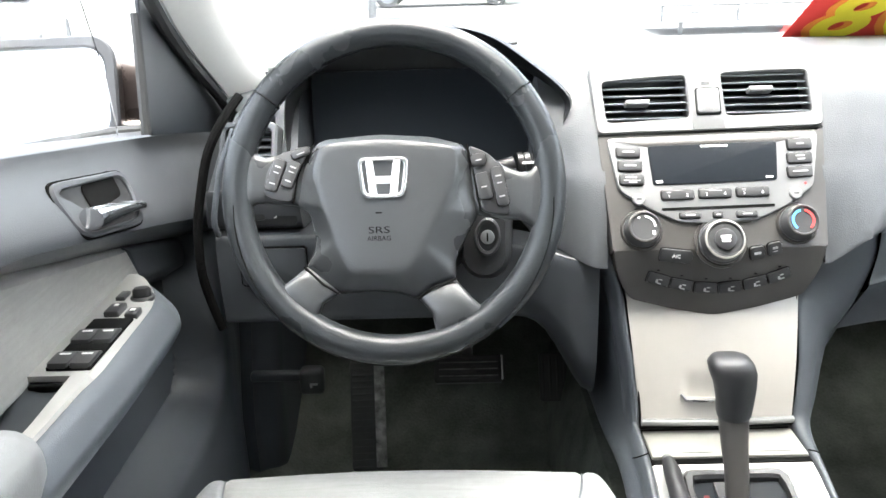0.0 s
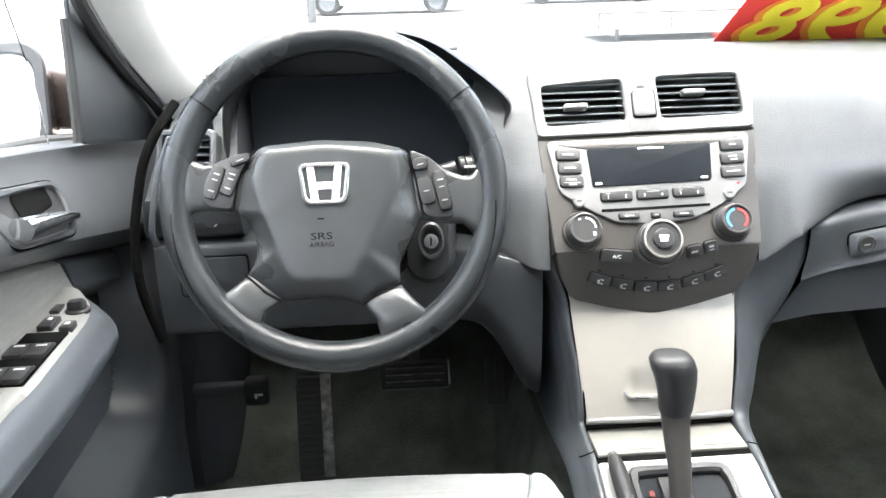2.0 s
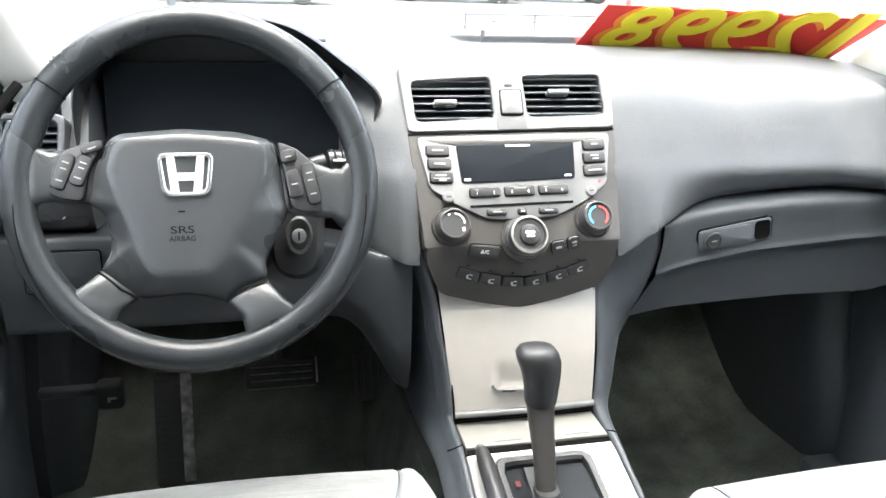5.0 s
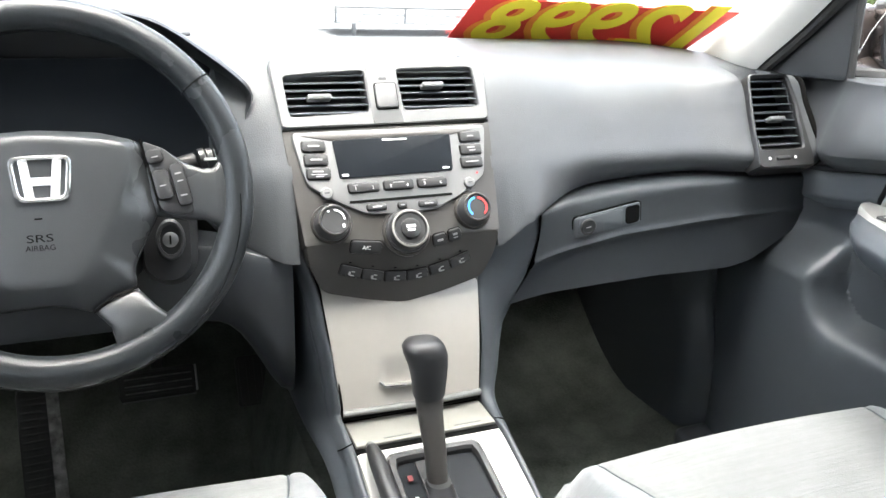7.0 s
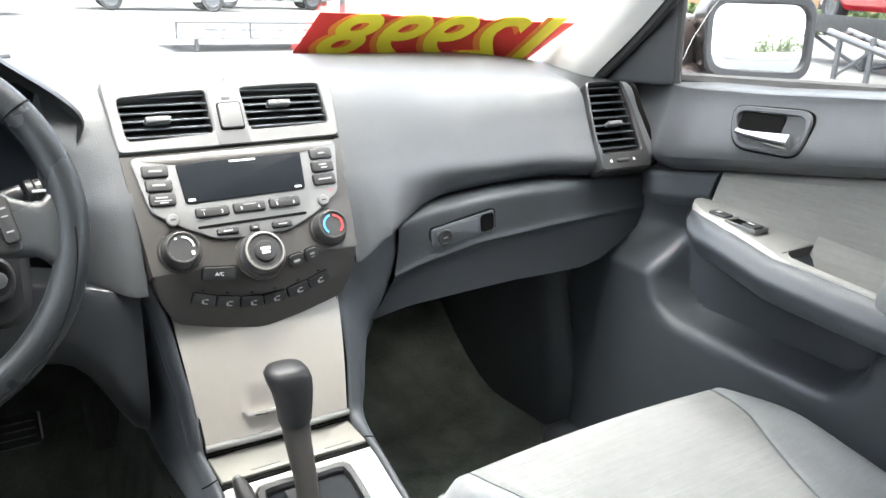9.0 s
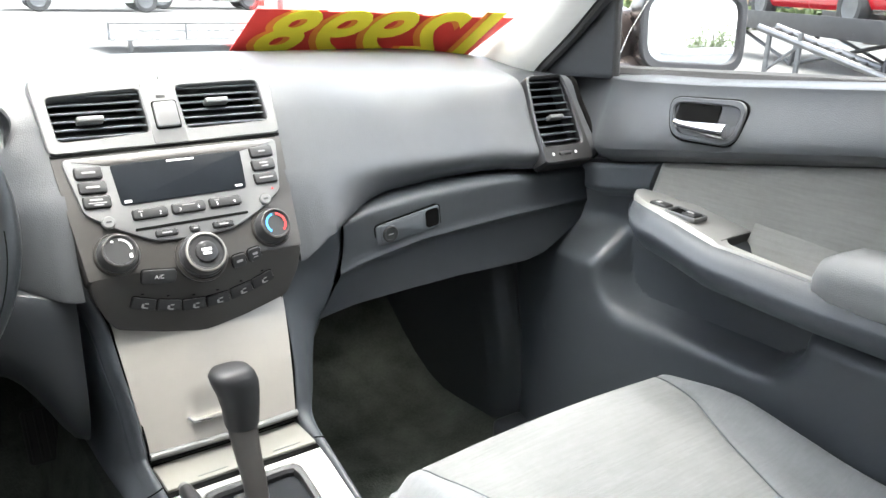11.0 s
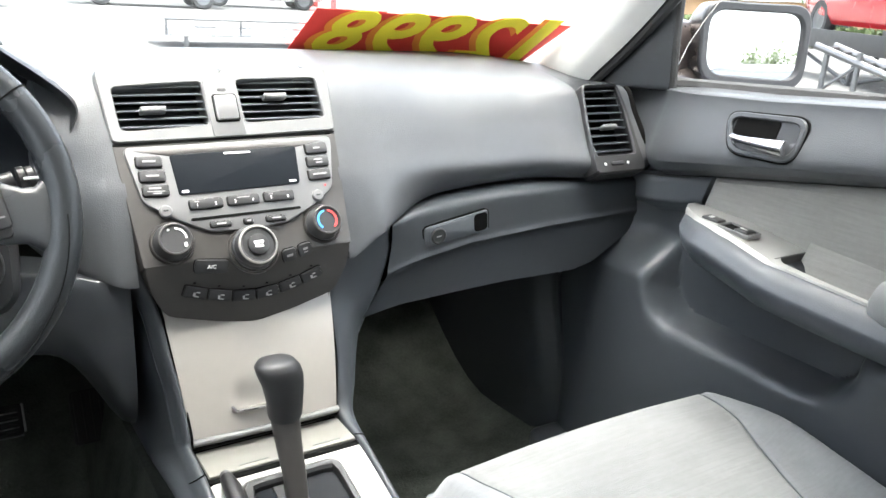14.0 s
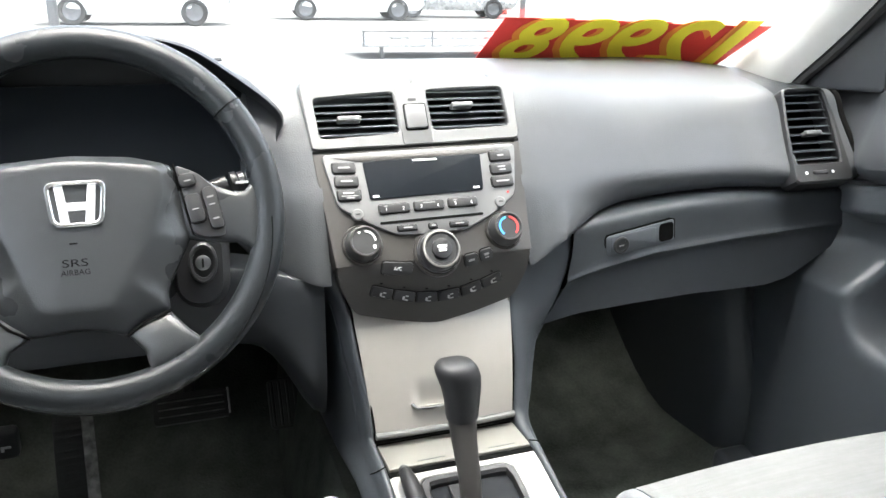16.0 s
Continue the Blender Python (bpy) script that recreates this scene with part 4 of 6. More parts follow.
for ang in (36, 144):
    a = radians(ang)
    c = Vector((0.1735 * math.cos(a), 0.1765 * math.sin(a) - 0.0025, 0))
    e = Vector((math.cos(a), math.sin(a), 0))
    part("grip_joint", tube([MW @ (c + e * 0.01685 * math.cos(t) + Vector((0, 0, 1)) * 0.01685 * math.sin(t)) for t in [2 * math.pi * k / 28 for k in range(28)]], 0.0008, 5, 1.0, wz, None, True), M_gap, sw)
COVER = rpoly([(-0.0866, 0.0490), (-0.0765, 0.0548), (-0.0155, 0.0592), (0.0415, 0.0552), (0.0809, 0.0444), (0.0880, 0.0074), (0.0937, -0.0300), (0.0748, -0.0651), (0.0653, -0.0829), (0.0670, -0.1033), (0.0421, -0.1116), (0.0238, -0.1246),
               (0.0014, -0.1164), (-0.0188, -0.1135), (-0.0617, -0.1167), (-0.0787, -0.1063), (-0.0998, -0.0868), (-0.0891, -0.0699), (-0.0880, -0.0518), (-0.0944, -0.0262), (-0.1103, -0.0170), (-0.1031, 0.0173)], 0.007, 4)
FACE = rpoly([(-0.078, 0.044), (-0.015, 0.049), (0.068, 0.040), (0.069, 0.008), (0.040, -0.050), (0.012, -0.096), (-0.048, -0.096), (-0.071, -0.034), (-0.087, 0.012)], 0.014, 5)


def airbag_cover(outline, face, c, n=200):
    """A cover that rises from its outline to a flatter face."""
    o, f = polar(outline, c, n), polar(face, c, n)
    bm = bmesh.new()
    rings = []
    for t, z in ((0, -0.024), (0, -0.006), (0.03, -0.0025), (0.10, 0.0008), (0.25, 0.0040), (0.50, 0.0090), (0.75, 0.0140), (0.90, 0.0166), (1.0, 0.0176), (1.10, 0.0180), (1.3, 0.0182), (1.6, 0.0184)):
        ring = []
        for (ox, oy), (fx, fy) in zip(o, f):
            if t <= 1:
                x, y = ox + (fx - ox) * t, oy + (fy - oy) * t
            else:
                x, y = fx + (c[0] - fx) * (t - 1), fy + (c[1] - fy) * (t - 1)
            ring.append(bm.verts.new(MW @ Vector((x, y, z))))
        rings.append(ring)
    for a, b in zip(rings, rings[1:]):
        for i in range(n):
            bm.faces.new((a[i - 1], a[i], b[i], b[i - 1]))
    bm.faces.new(rings[-1])
    return bm


part("airbag_cover", airbag_cover(COVER, FACE, (-0.012, -0.030)), M_hub, sw, "dark grey grained airbag cover", 60)


def spoke(secs, name, m):
    """A spoke: sections of (x, y, half width direction x, y, half width, thickness, z)."""
    rings = []
    for x, y, dx, dy, hw, th, z in secs:
        d = Vector((dx, dy, 0)).normalized()
        rings.append([MW @ (Vector((x, y, z)) + d * (hw * math.copysign(abs(math.cos(a)) ** 0.6, math.cos(a))) + Vector((0, 0, th * math.copysign(abs(math.sin(a)) ** 0.6, math.sin(a))))) for a in [2 * math.pi * k / 20 for k in range(20)]])
    return part(name, loft(rings), m, sw, "", 70)


SIDE = {-1: [(-0.088, 0.010, 0.037), (-0.1103, 0.0138, 0.0318), (-0.1285, 0.0110, 0.0278), (-0.1418, 0.0105, 0.0255), (-0.1530, 0.0128, 0.0285), (-0.1630, 0.0165, 0.040), (-0.170, 0.015, 0.054)],
        1: [(0.0855, 0.0050, 0.037), (0.1047, -0.0012, 0.0355), (0.1224, -0.0101, 0.0303), (0.1387, -0.0138, 0.0270), (0.1500, -0.0185, 0.0315), (0.1605, -0.0190, 0.043), (0.1680, -0.0190, 0.057)]}
LOWER = {-1: [(-0.0745, -0.0965, 0.0240, 0.006, -0.010), (-0.0815, -0.1025, 0.0235, 0.009, -0.006), (-0.0974, -0.1138, 0.0222, 0.011, -0.003), (-0.1070, -0.1265, 0.0275, 0.011, 0.0), (-0.1130, -0.1340, 0.042, 0.004, 0.0)],
         1: [(0.0425, -0.1090, 0.0240, 0.006, -0.010), (0.0462, -0.1150, 0.0235, 0.009, -0.006), (0.0607, -0.1323, 0.0235, 0.011, -0.003), (0.0690, -0.1463, 0.0290, 0.011, 0.0), (0.0745, -0.1570, 0.044, 0.004, 0.0)]}
TILT = {-1: (0.0381, -0.0299), 1: (0.0432, 0.0160)}
JOINT = {-1: [(-0.0998, -0.0868), (-0.0787, -0.1063), (-0.0617, -0.1167)], 1: [(0.0670, -0.1033), (0.0421, -0.1116), (0.0238, -0.1246)]}
POD = {-1: [(-0.0885, 0.0470), (-0.1050, 0.0450), (-0.1280, 0.0365), (-0.1400, 0.0180), (-0.1440, -0.0060), (-0.1330, -0.0130), (-0.1115, -0.0160), (-0.1045, 0.0170)],
       1: [(0.0825, 0.0430), (0.0890, 0.0080), (0.0950, -0.0295), (0.1080, -0.0345), (0.1270, -0.0350), (0.1265, -0.0100), (0.1190, 0.0180), (0.1040, 0.0335)]}
PADS = {-1: ((-0.1010, 0.0385, 0.021, 0.0095, 20), (-0.1120, 0.0150, 0.0135, 0.031, -22), (-0.1290, 0.0145, 0.0135, 0.037, -20)),
        1: ((0.0935, 0.0260, 0.016, 0.0135, 10), (0.0990, -0.0035, 0.0155, 0.030, 10), (0.1165, -0.0040, 0.0130, 0.044, 10))}
for s in (-1, 1):
    spoke([(x, y, 0, 1, h, (0.010, 0.010, 0.010, 0.010, 0.011, 0.010, 0.004)[k], (-0.010, -0.006, -0.004, -0.003, -0.002, 0.0, 0.0)[k]) for k, (x, y, h) in enumerate(SIDE[s])], "side_spoke", M_hub)
    spoke([(x, y, *TILT[s], h, th, z) for x, y, h, th, z in LOWER[s]], "lower_spoke", M_hub)
    part("spoke_gap", tube([MW @ Vector((x, y, z)) for (x, y), z in zip(JOINT[s], (0.001, 0.0035, 0.001))], 0.0014, 6), M_gap, sw)
    po = part("control_pod", slab(rpoly(POD[s], 0.006), -0.002, 0.0075, 0.0025, MW), M_btn, sw, "dark switch pod on the spoke")
    part("pod_gap", tube([MW @ Vector(p) for p in crom([(-0.0868, 0.0480, 0.004), (-0.1036, 0.0173, 0.006), (-0.1108, -0.0170, 0.004)] if s < 0 else [(0.0815, 0.0444, 0.004), (0.0886, 0.0074, 0.006), (0.0945, -0.0300, 0.004)], 6)], 0.0013, 6), M_gap, sw)
    for bx, by, bw, bh, tl in PADS[s]:
        tall = bh > 0.02
        button(bx, by, bw, bh, MW, po, ((0, bh * 0.26, bw * 0.55, 0.0022), (0, bh * 0.08, bw * 0.5, 0.0018), (0, -bh * 0.26, bw * 0.55, 0.0022)) if tall and abs(bx) > 0.11 else ((0, -0.001, bw * 0.45, 0.0016),), 0.004, 0.0070, "wheel_button", M_btn, tl)
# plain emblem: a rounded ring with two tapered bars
MB = MW @ Matrix.Translation((-0.0100, 0.0075, 0.0178))
em = part("emblem", frame_ring(rpoly([(-0.0282, 0.0215), (0.0282, 0.0215), (0.0235, -0.0225), (-0.0235, -0.0225)], 0.009, 6), rpoly([(-0.0238, 0.018), (0.0238, 0.018), (0.0192, -0.019), (-0.0192, -0.019)], 0.007, 6), -0.002, 0.0035, 0.0012, MB, 72, (0, 0)), M_chr, sw, "chrome emblem")
for s in (-1, 1):
    part("emblem_bar", slab(rpoly([(s * 0.0190, 0.0185), (s * 0.0112, 0.0185), (s * 0.0066, -0.0195), (s * 0.0150, -0.0195)][::s], 0.001, 2), -0.002, 0.0018, 0.0006, MB), M_emb, em)
part("emblem_bridge", slab(rpoly([(-0.0100, 0.0010), (0.0100, 0.0010), (0.0085, -0.0070), (-0.0085, -0.0070)][::-1], 0.001, 2), -0.002, 0.0013, 0.0004, MB), M_emb, em)
lettering("airbag_text", "SRS", 0.0105, MW @ Matrix.Translation((-0.0155, -0.050, 0.0184)), M_gap, sw, "", 0.0002, 0, 0, 1.5)
lettering("airbag_text", "AIRBAG", 0.0075, MW @ Matrix.Translation((-0.0155, -0.059, 0.0184)), M_gap, sw, "", 0.0002, 0, 0, 1.0)
part("cover_mark", slab(rrect(0.007, 0.0016, 0.0005, 2, -0.0155, -0.031), 0.0170, 0.0187, 0, MW), M_gap, sw)

col = thing("steering_column", "black steering column shroud with ignition lock and stalks", "steering column", (-0.386, 0.98, 0.76))
CX, CZ = (1, 0, 0), (0, 0.41, 0.912)
part("shroud", loft([rr_ring((-0.386, 0.878, 0.856), 0.125, 0.085, CX, CZ), rr_ring((-0.384, 0.90, 0.838), 0.145, 0.105, CX, CZ), rr_ring((-0.375, 0.95, 0.806), 0.160, 0.115, CX, CZ), rr_ring((-0.375, 1.08, 0.75), 0.165, 0.13, CX, CZ)]), M_blk, col, "matt black column shroud", 60)
part("hub_back", loft([[MW @ Vector((r * math.cos(a), r * math.sin(a), z)) for a in [2 * math.pi * k / 28 for k in range(28)]] for r, z in ((0.040, -0.055), (0.048, -0.03), (0.05, -0.015))]), M_blk, col)
KI = pose(-0.281, 0.905, 0.806, 76, 0, -6)
part("ignition_housing", loft([[KI @ Vector((x, y, z)) for x, y in rrect(0.05 * k, 0.085 * k, 0.024 * k, 6, -0.004, -0.004)] for k, z in ((1.25, -0.10), (1.2, -0.03), (1.0, -0.006))]), M_blk, col, "", 60)
ig = part("ignition_lock", turned([(0.0185, -0.006), (0.0185, 0.0), (0.0165, 0.003), (0.0135, 0.002), (0.0135, -0.001), (0.0, -0.001)], KI @ Matrix.Diagonal((0.85, 1.25, 1, 1)), 32), M_btn, col, "black ignition bezel")
part("key_barrel", turned([(0.0085, -0.002), (0.0085, 0.002), (0.007, 0.003), (0.0, 0.003)], KI, 24), M_met, ig, "worn metal key barrel")
part("key_slit", box(-0.001, 0.001, -0.005, 0.005, 0.0028, 0.0034, 0, KI), M_gap, ig)
part("wiper_stalk", tube([(-0.33, 0.94, 0.865), (-0.28, 0.955, 0.874), (-0.245, 0.960, 0.881)], [0.008, 0.009, 0.0105], 12), M_blk, col, "black wiper stalk")
for k in range(3):
    part("stalk_ring", tube([(-0.240 + 0.0085 * k, 0.9605, 0.882 + 0.001 * k), (-0.2335 + 0.0085 * k, 0.961, 0.883 + 0.001 * k)], 0.0128 - 0.0012 * k, 18), M_btn if k % 2 else M_blk, col)
part("stalk_print", box(-0.236, -0.220, 0.946, 0.9475, 0.884, 0.887, 0.0005), M_prt, col)
part("signal_stalk", tube([(-0.45, 0.94, 0.855), (-0.50, 0.955, 0.852), (-0.545, 0.965, 0.848)], [0.008, 0.009, 0.011], 12), M_blk, col, "black indicator stalk")

# ---------------------------------------------------------------- front doors
def rr_dist(y, z, y0, y1, z0, z1, r):
    """Signed distance to a rounded rectangle (negative inside)."""
    qy, qz = abs(y - (y0 + y1) / 2) - (y1 - y0) / 2 + r, abs(z - (z0 + z1) / 2) - (z1 - z0) / 2 + r
    return math.hypot(max(qy, 0), max(qz, 0)) + min(max(qy, qz), 0) - r


def front_door(s, X, yF, top, belt, hole, insert, zt, xe, tip, cup, front, label):
    d = thing("front_door", label, "car door", (s * X, 0.4, 0.3), "front doors")

    def upper(y, v):
        z0, z1 = lin(y, belt), lin(y, top)
        x = X - 0.034 * smooth(-0.08, 0.20, v) * (1 - 0.95 * smooth(0.15, 0.95, v)) + 0.040 * smooth(0.90, 1.0, v) ** 1.5
        x += 0.010 * (1 - smooth(0.0, 0.06, v)) + (0.024 * smooth(0.84, 0.95, y) + 0.022 * smooth(0.91, 0.97, y) if s > 0 else 0)
        return Vector((s * x, y, z0 + (z1 - z0) * (v + 0.02 * math.sin(math.pi * v))))

    part("upper_trim", sheet(upper, steps(-0.33, yF, 70), [0, 0.01, 0.03, 0.06] + steps(0.1, 0.86, 12) + steps(0.88, 1.0, 8), (s * 0.03, 0, 0)), M_pad, d, "charcoal soft upper door trim")

    def lower(y, v):
        z0, z1 = 0.26, lin(y, belt) + 0.003
        z = z0 + (0.74 - z0) * v / 0.88 if v < 0.88 else 0.74 + (z1 - 0.74) * (v - 0.88) / 0.12
        r = min(0.07, (hole[1] - hole[0]) / 2)
        k = rr_dist(y, z, *hole, r)
        if abs(k) < 0.0029:
            gy = (rr_dist(y + 1e-4, z, *hole, r) - k) / 1e-4
            gz = (rr_dist(y, z + 1e-4, *hole, r) - k) / 1e-4
            y, z, k = y - k * gy, z - k * gz, 0.0
        out = 1 - 0.20 * math.exp(-k / 0.007) if k >= 0 else 0.80 - 0.80 * smooth(0, 0.016, -k)
        out *= (1 - smooth(0.66, 0.74, z) * smooth(front + 0.10, front - 0.05, y)) * (1 - 0.6 * smooth(front, front + 0.22, y))
        return Vector((s * (X + 0.028 - 0.070 * out), y, z))

    part("lower_trim", sheet(lower, steps(-0.33, 0.35, 20) + steps(0.358, yF, 170), steps(0, 1, 130), (s * 0.03, 0, 0)), M_dlo, d, "slate lower door trim with a map pocket")

    def cloth(y, v):
        f = insert
        z1 = lin(y, belt) - 0.003
        z0 = zt(y) - 0.012
        yy = y if y < f[0] - 0.02 else y + (f[1] - f[0]) * (1 - v)
        e = smooth(0, 0.06, v) * (1 - smooth(0.93, 1, v))
        return Vector((s * (X + 0.010 - 0.010 * e * smooth(f[0] + 0.001, f[0] - 0.012, y)), yy, z0 + (z1 - z0) * v))

    part("cloth_insert", sheet(cloth, steps(-0.33, insert[0] - 0.03, 40) + steps(insert[0] - 0.025, insert[0], 6), steps(0, 1, 24), (s * 0.012, 0, 0)), M_ins, d, "grey cloth insert")
    # moulded filler ahead of the cloth
    part("front_filler", sheet(lambda y, v: (s * (X + 0.002 + 0.022 * (1 - smooth(0, 0.35, v)) + 0.006 * smooth(0.9, 1, v)), y + (insert[1] - insert[0]) * (1 - v) * (1 - smooth(insert[0], insert[0] + 0.05, y)), lin(y, belt) - 0.003 - 0.058 * (1 - v)), steps(insert[0] + 0.003, front + 0.10, 16), steps(0, 1, 14), (s * 0.012, 0, 0)), M_low, d, "blue-grey moulded filler")
    # armrest body
    rings = []
    for y in steps(-0.33, tip - 0.10, 30) + steps(tip - 0.09, tip, 12):
        k = math.sqrt(max(0.0, 1 - max(0, (y - (tip - 0.10)) / 0.10) ** 2.2))
        e, z = X - (X - xe(y)) * max(k, 0.12), zt(y)
        h = 0.076 * max(k, 0.35)
        dip = 0.034 * (1 - smooth(cup - 0.010, cup + 0.002, y))
        sec = [(X + 0.012, z - 0.001 - dip * 0.6), (e + 0.030, z - 0.001 - dip), (e + 0.018, z - 0.001 - dip * 0.9), (e + 0.011, z), (e, z - 0.002), (e - 0.009, z - 0.008), (e - 0.017, z - 0.018), (e - 0.021, z - 0.32 * h), (e - 0.019, z - 0.46 * h), (e - 0.008, z - 0.66 * h), (e + 0.016, z - 0.86 * h), (X + 0.012, z - h)]
        if k < 0.98:
            sec = [(X + 0.012 - (X + 0.012 - a) * (0.35 + 0.65 * k), b) for a, b in sec]
        rings.append([Vector((s * q.x, y, q.y)) for q in crom([(a, b, 0) for a, b in sec], 2)])
    part("armrest", loft(rings), M_dlo, d, "smooth blue-grey armrest moulding", 60)
    return d


def local_frame(s, x, y, z, lean=0):
    """A frame on a door: x towards the rear on the right door and the front on the left one, y up, z into the cabin."""
    m = Matrix(((0, 0, -s, x), (-s, 0, 0, y), (0, 1, 0, z), (0, 0, 0, 1)))
    return m @ Matrix.Rotation(radians(lean), 4, 'X')


def pull_handle(d, s, x, pts, recess, lever):
    """The chrome inside handle in its oval recess."""
    cy, cz = sum(p[0] for p in pts) / 4, sum(p[1] for p in pts) / 4
    M = local_frame(s, x, cy, cz, -20)
    o = [(-s * (y - cy), z - cz) for y, z in pts]
    O = rpoly(o, 0.024, 6)
    if sum(O[i - 1][0] * O[i][1] - O[i][0] * O[i - 1][1] for i in range(len(O))) < 0:
        O = O[::-1]
    I = inset(O, 0.0085)
    hz = part("handle_bezel", frame_ring(O, I, -0.02, 0.004, 0.002, M, 96, (0, 0)), M_pad, d, "charcoal handle surround")
    part("bezel_gap", frame_ring(inset(O, -0.0022), O, -0.02, 0.0012, 0.0004, M, 96, (0, 0)), M_gap, d)
    part("recess", slab(inset(I, -0.001), -0.020, -0.0005, 0, M), M_btn, hz)
    part("recess_shadow", slab(rrect(*recess), -0.0002, 0.0010, 0.0004, M), M_gap, hz)
    p = crom([Vector(q) for q in lever], 6)
    rs = [0.0065 + 0.0065 * smooth(0.1, 1, k / (len(p) - 1)) for k in range(len(p))]
    part("lever", tube([M @ (q + Vector((0, 0, 0.003))) for q in p], rs, 14, 0.85, (0, 0, 1)), M_chr, hz, "polished chrome lever", 70)


# passenger door
ztr = lambda y: lin(y, [(-0.33, 0.768), (0.47, 0.770), (0.62, 0.780), (0.72, 0.797), (0.80, 0.800)])
xer = lambda y: lin(y, [(-0.33, 0.600), (0.47, 0.600), (0.62, 0.594), (0.72, 0.607), (0.80, 0.622)])
dr = front_door(1, 0.690, 1.22, [(-0.33, 1.03), (0.477, 1.010), (0.727, 0.988), (0.898, 0.979), (0.96, 0.979), (1.22, 0.955)], [(-0.33, 0.955), (0.457, 0.911), (0.80, 0.852), (0.916, 0.829), (1.22, 0.79)],
                (0.502, 0.868, 0.600, 0.82), (0.800, 0.818), ztr, xer, 0.832, 0.626, 0.95, "charcoal and grey passenger door trim, closed")
pull_handle(dr, 1, 0.666, [(0.780, 0.958), (0.648, 0.968), (0.650, 0.902), (0.757, 0.899)], (0.070, 0.034, 0.008, 5, -0.016, 0.009), [(-0.043, -0.010, 0.003), (-0.028, -0.012, 0.007), (0.0, -0.013, 0.011), (0.028, -0.013, 0.012), (0.046, -0.012, 0.010)])
plate = part("switch_plate", sheet(lambda y, u: (0.690 - (0.690 - xer(y) - 0.004) * u * math.sqrt(max(0.05, 1 - max(0, (y - 0.73) / 0.098) ** 2)), y, ztr(y) + 0.0045 - 0.006 * smooth(0.93, 1, u)), steps(0.626, 0.825, 26), steps(0, 1, 12), (0, 0, -0.006)), M_arm, dr, "warm grey painted switch plate")
part("pull_rail", sheet(lambda y, u: (xer(y) + 0.004 + (1 - u) * lin(y, [(0.46, 0.010), (0.56, 0.013), (0.612, 0.018), (0.626, 0.034)]), y, ztr(y) + 0.0045 - 0.006 * smooth(0.8, 1, u)), steps(0.462, 0.626, 20), steps(0, 1, 6), (0, 0, -0.008)), M_arm, dr, "slim painted grab rail")
part("pull_cup", box(0.616, 0.689, 0.622, 0.6265, 0.752, 0.7855, 0.002), M_blk, dr, "dark grab recess wall")
part("arm_infill", sheet(lambda y, u: (0.692 - u * 0.070, y, ztr(y) - 0.031 + 0.055 * (1 - u) ** 3), steps(0.44, 0.622, 12), steps(0, 1, 12), (0, 0, -0.003)), M_ins, dr)
MSW = pose(0.641, 0.745, 0.8015, 3, 0, 0)
lk = part("lock_switch", box(-0.010, 0.010, -0.012, 0.018, -0.002, 0.0045, 0.002, MSW), M_btn, dr, "black lock switch")
part("switch_mark", box(-0.004, 0.004, 0.004, 0.010, 0.0044, 0.005, 0, MSW), M_prt, lk)
part("switch_frame", frame_ring(rrect(0.033, 0.054, 0.004, 4, -0.004, -0.045), rrect(0.027, 0.047, 0.003, 4, -0.004, -0.045), -0.002, 0.0042, 0.001, MSW, 48, (-0.004, -0.045)), M_sil, dr, "silver switch frame")
ws = part("window_switch_well", box(-0.0135, 0.0135, -0.068, -0.022, -0.002, 0.002, 0.001, MSW @ Matrix.Translation((-0.004, 0, 0))), M_gap, dr)
wb = part("window_switch", box(-0.011, 0.011, -0.066, -0.044, -0.002, 0.006, 0.002, MSW @ Matrix.Translation((-0.004, 0, 0))), M_btn, dr, "black window switch")
part("switch_mark", box(-0.0015, 0.0015, -0.058, -0.047, 0.0058, 0.0066, 0, MSW @ Matrix.Translation((-0.004, 0, 0))), M_prt, wb)
part("arm_pad", loft([rr_ring((x, y, z), w, h, (1, 0, 0), (0, 0, 1), 0.42, 6) for x, y, z, w, h in ((0.640, 0.488, 0.768, 0.060, 0.030), (0.637, 0.478, 0.776, 0.085, 0.056), (0.635, 0.455, 0.780, 0.098, 0.072), (0.634, 0.40, 0.782, 0.104, 0.078), (0.634, -0.32, 0.790, 0.104, 0.080))]), M_apd, dr, "padded grey armrest cushion", 60)
sail = lambda pts, x, s: slab(rpoly([(-s * p[0], p[1]) for p in pts], 0.008), -0.004, 0.0, 0.0015, Matrix(((0, 0, -s, x), (-s, 0, 0, 0), (0, 1, 0, 0), (0, 0, 0, 1))))
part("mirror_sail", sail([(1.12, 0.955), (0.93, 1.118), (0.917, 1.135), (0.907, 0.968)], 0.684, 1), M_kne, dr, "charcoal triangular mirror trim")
part("sail_edge", tube([(0.690, 0.9135, 1.15), (0.690, 0.911, 1.06), (0.690, 0.9045, 0.972)], 0.006, 8), M_rub, dr)

part("speaker_cover", slab(rrect(0.135, 0.135, 0.067, 12), -0.01, 0.0022, 0.002, local_frame(1, 0.652, 0.925, 0.545)), M_dlo, dr, "round slate speaker cover")
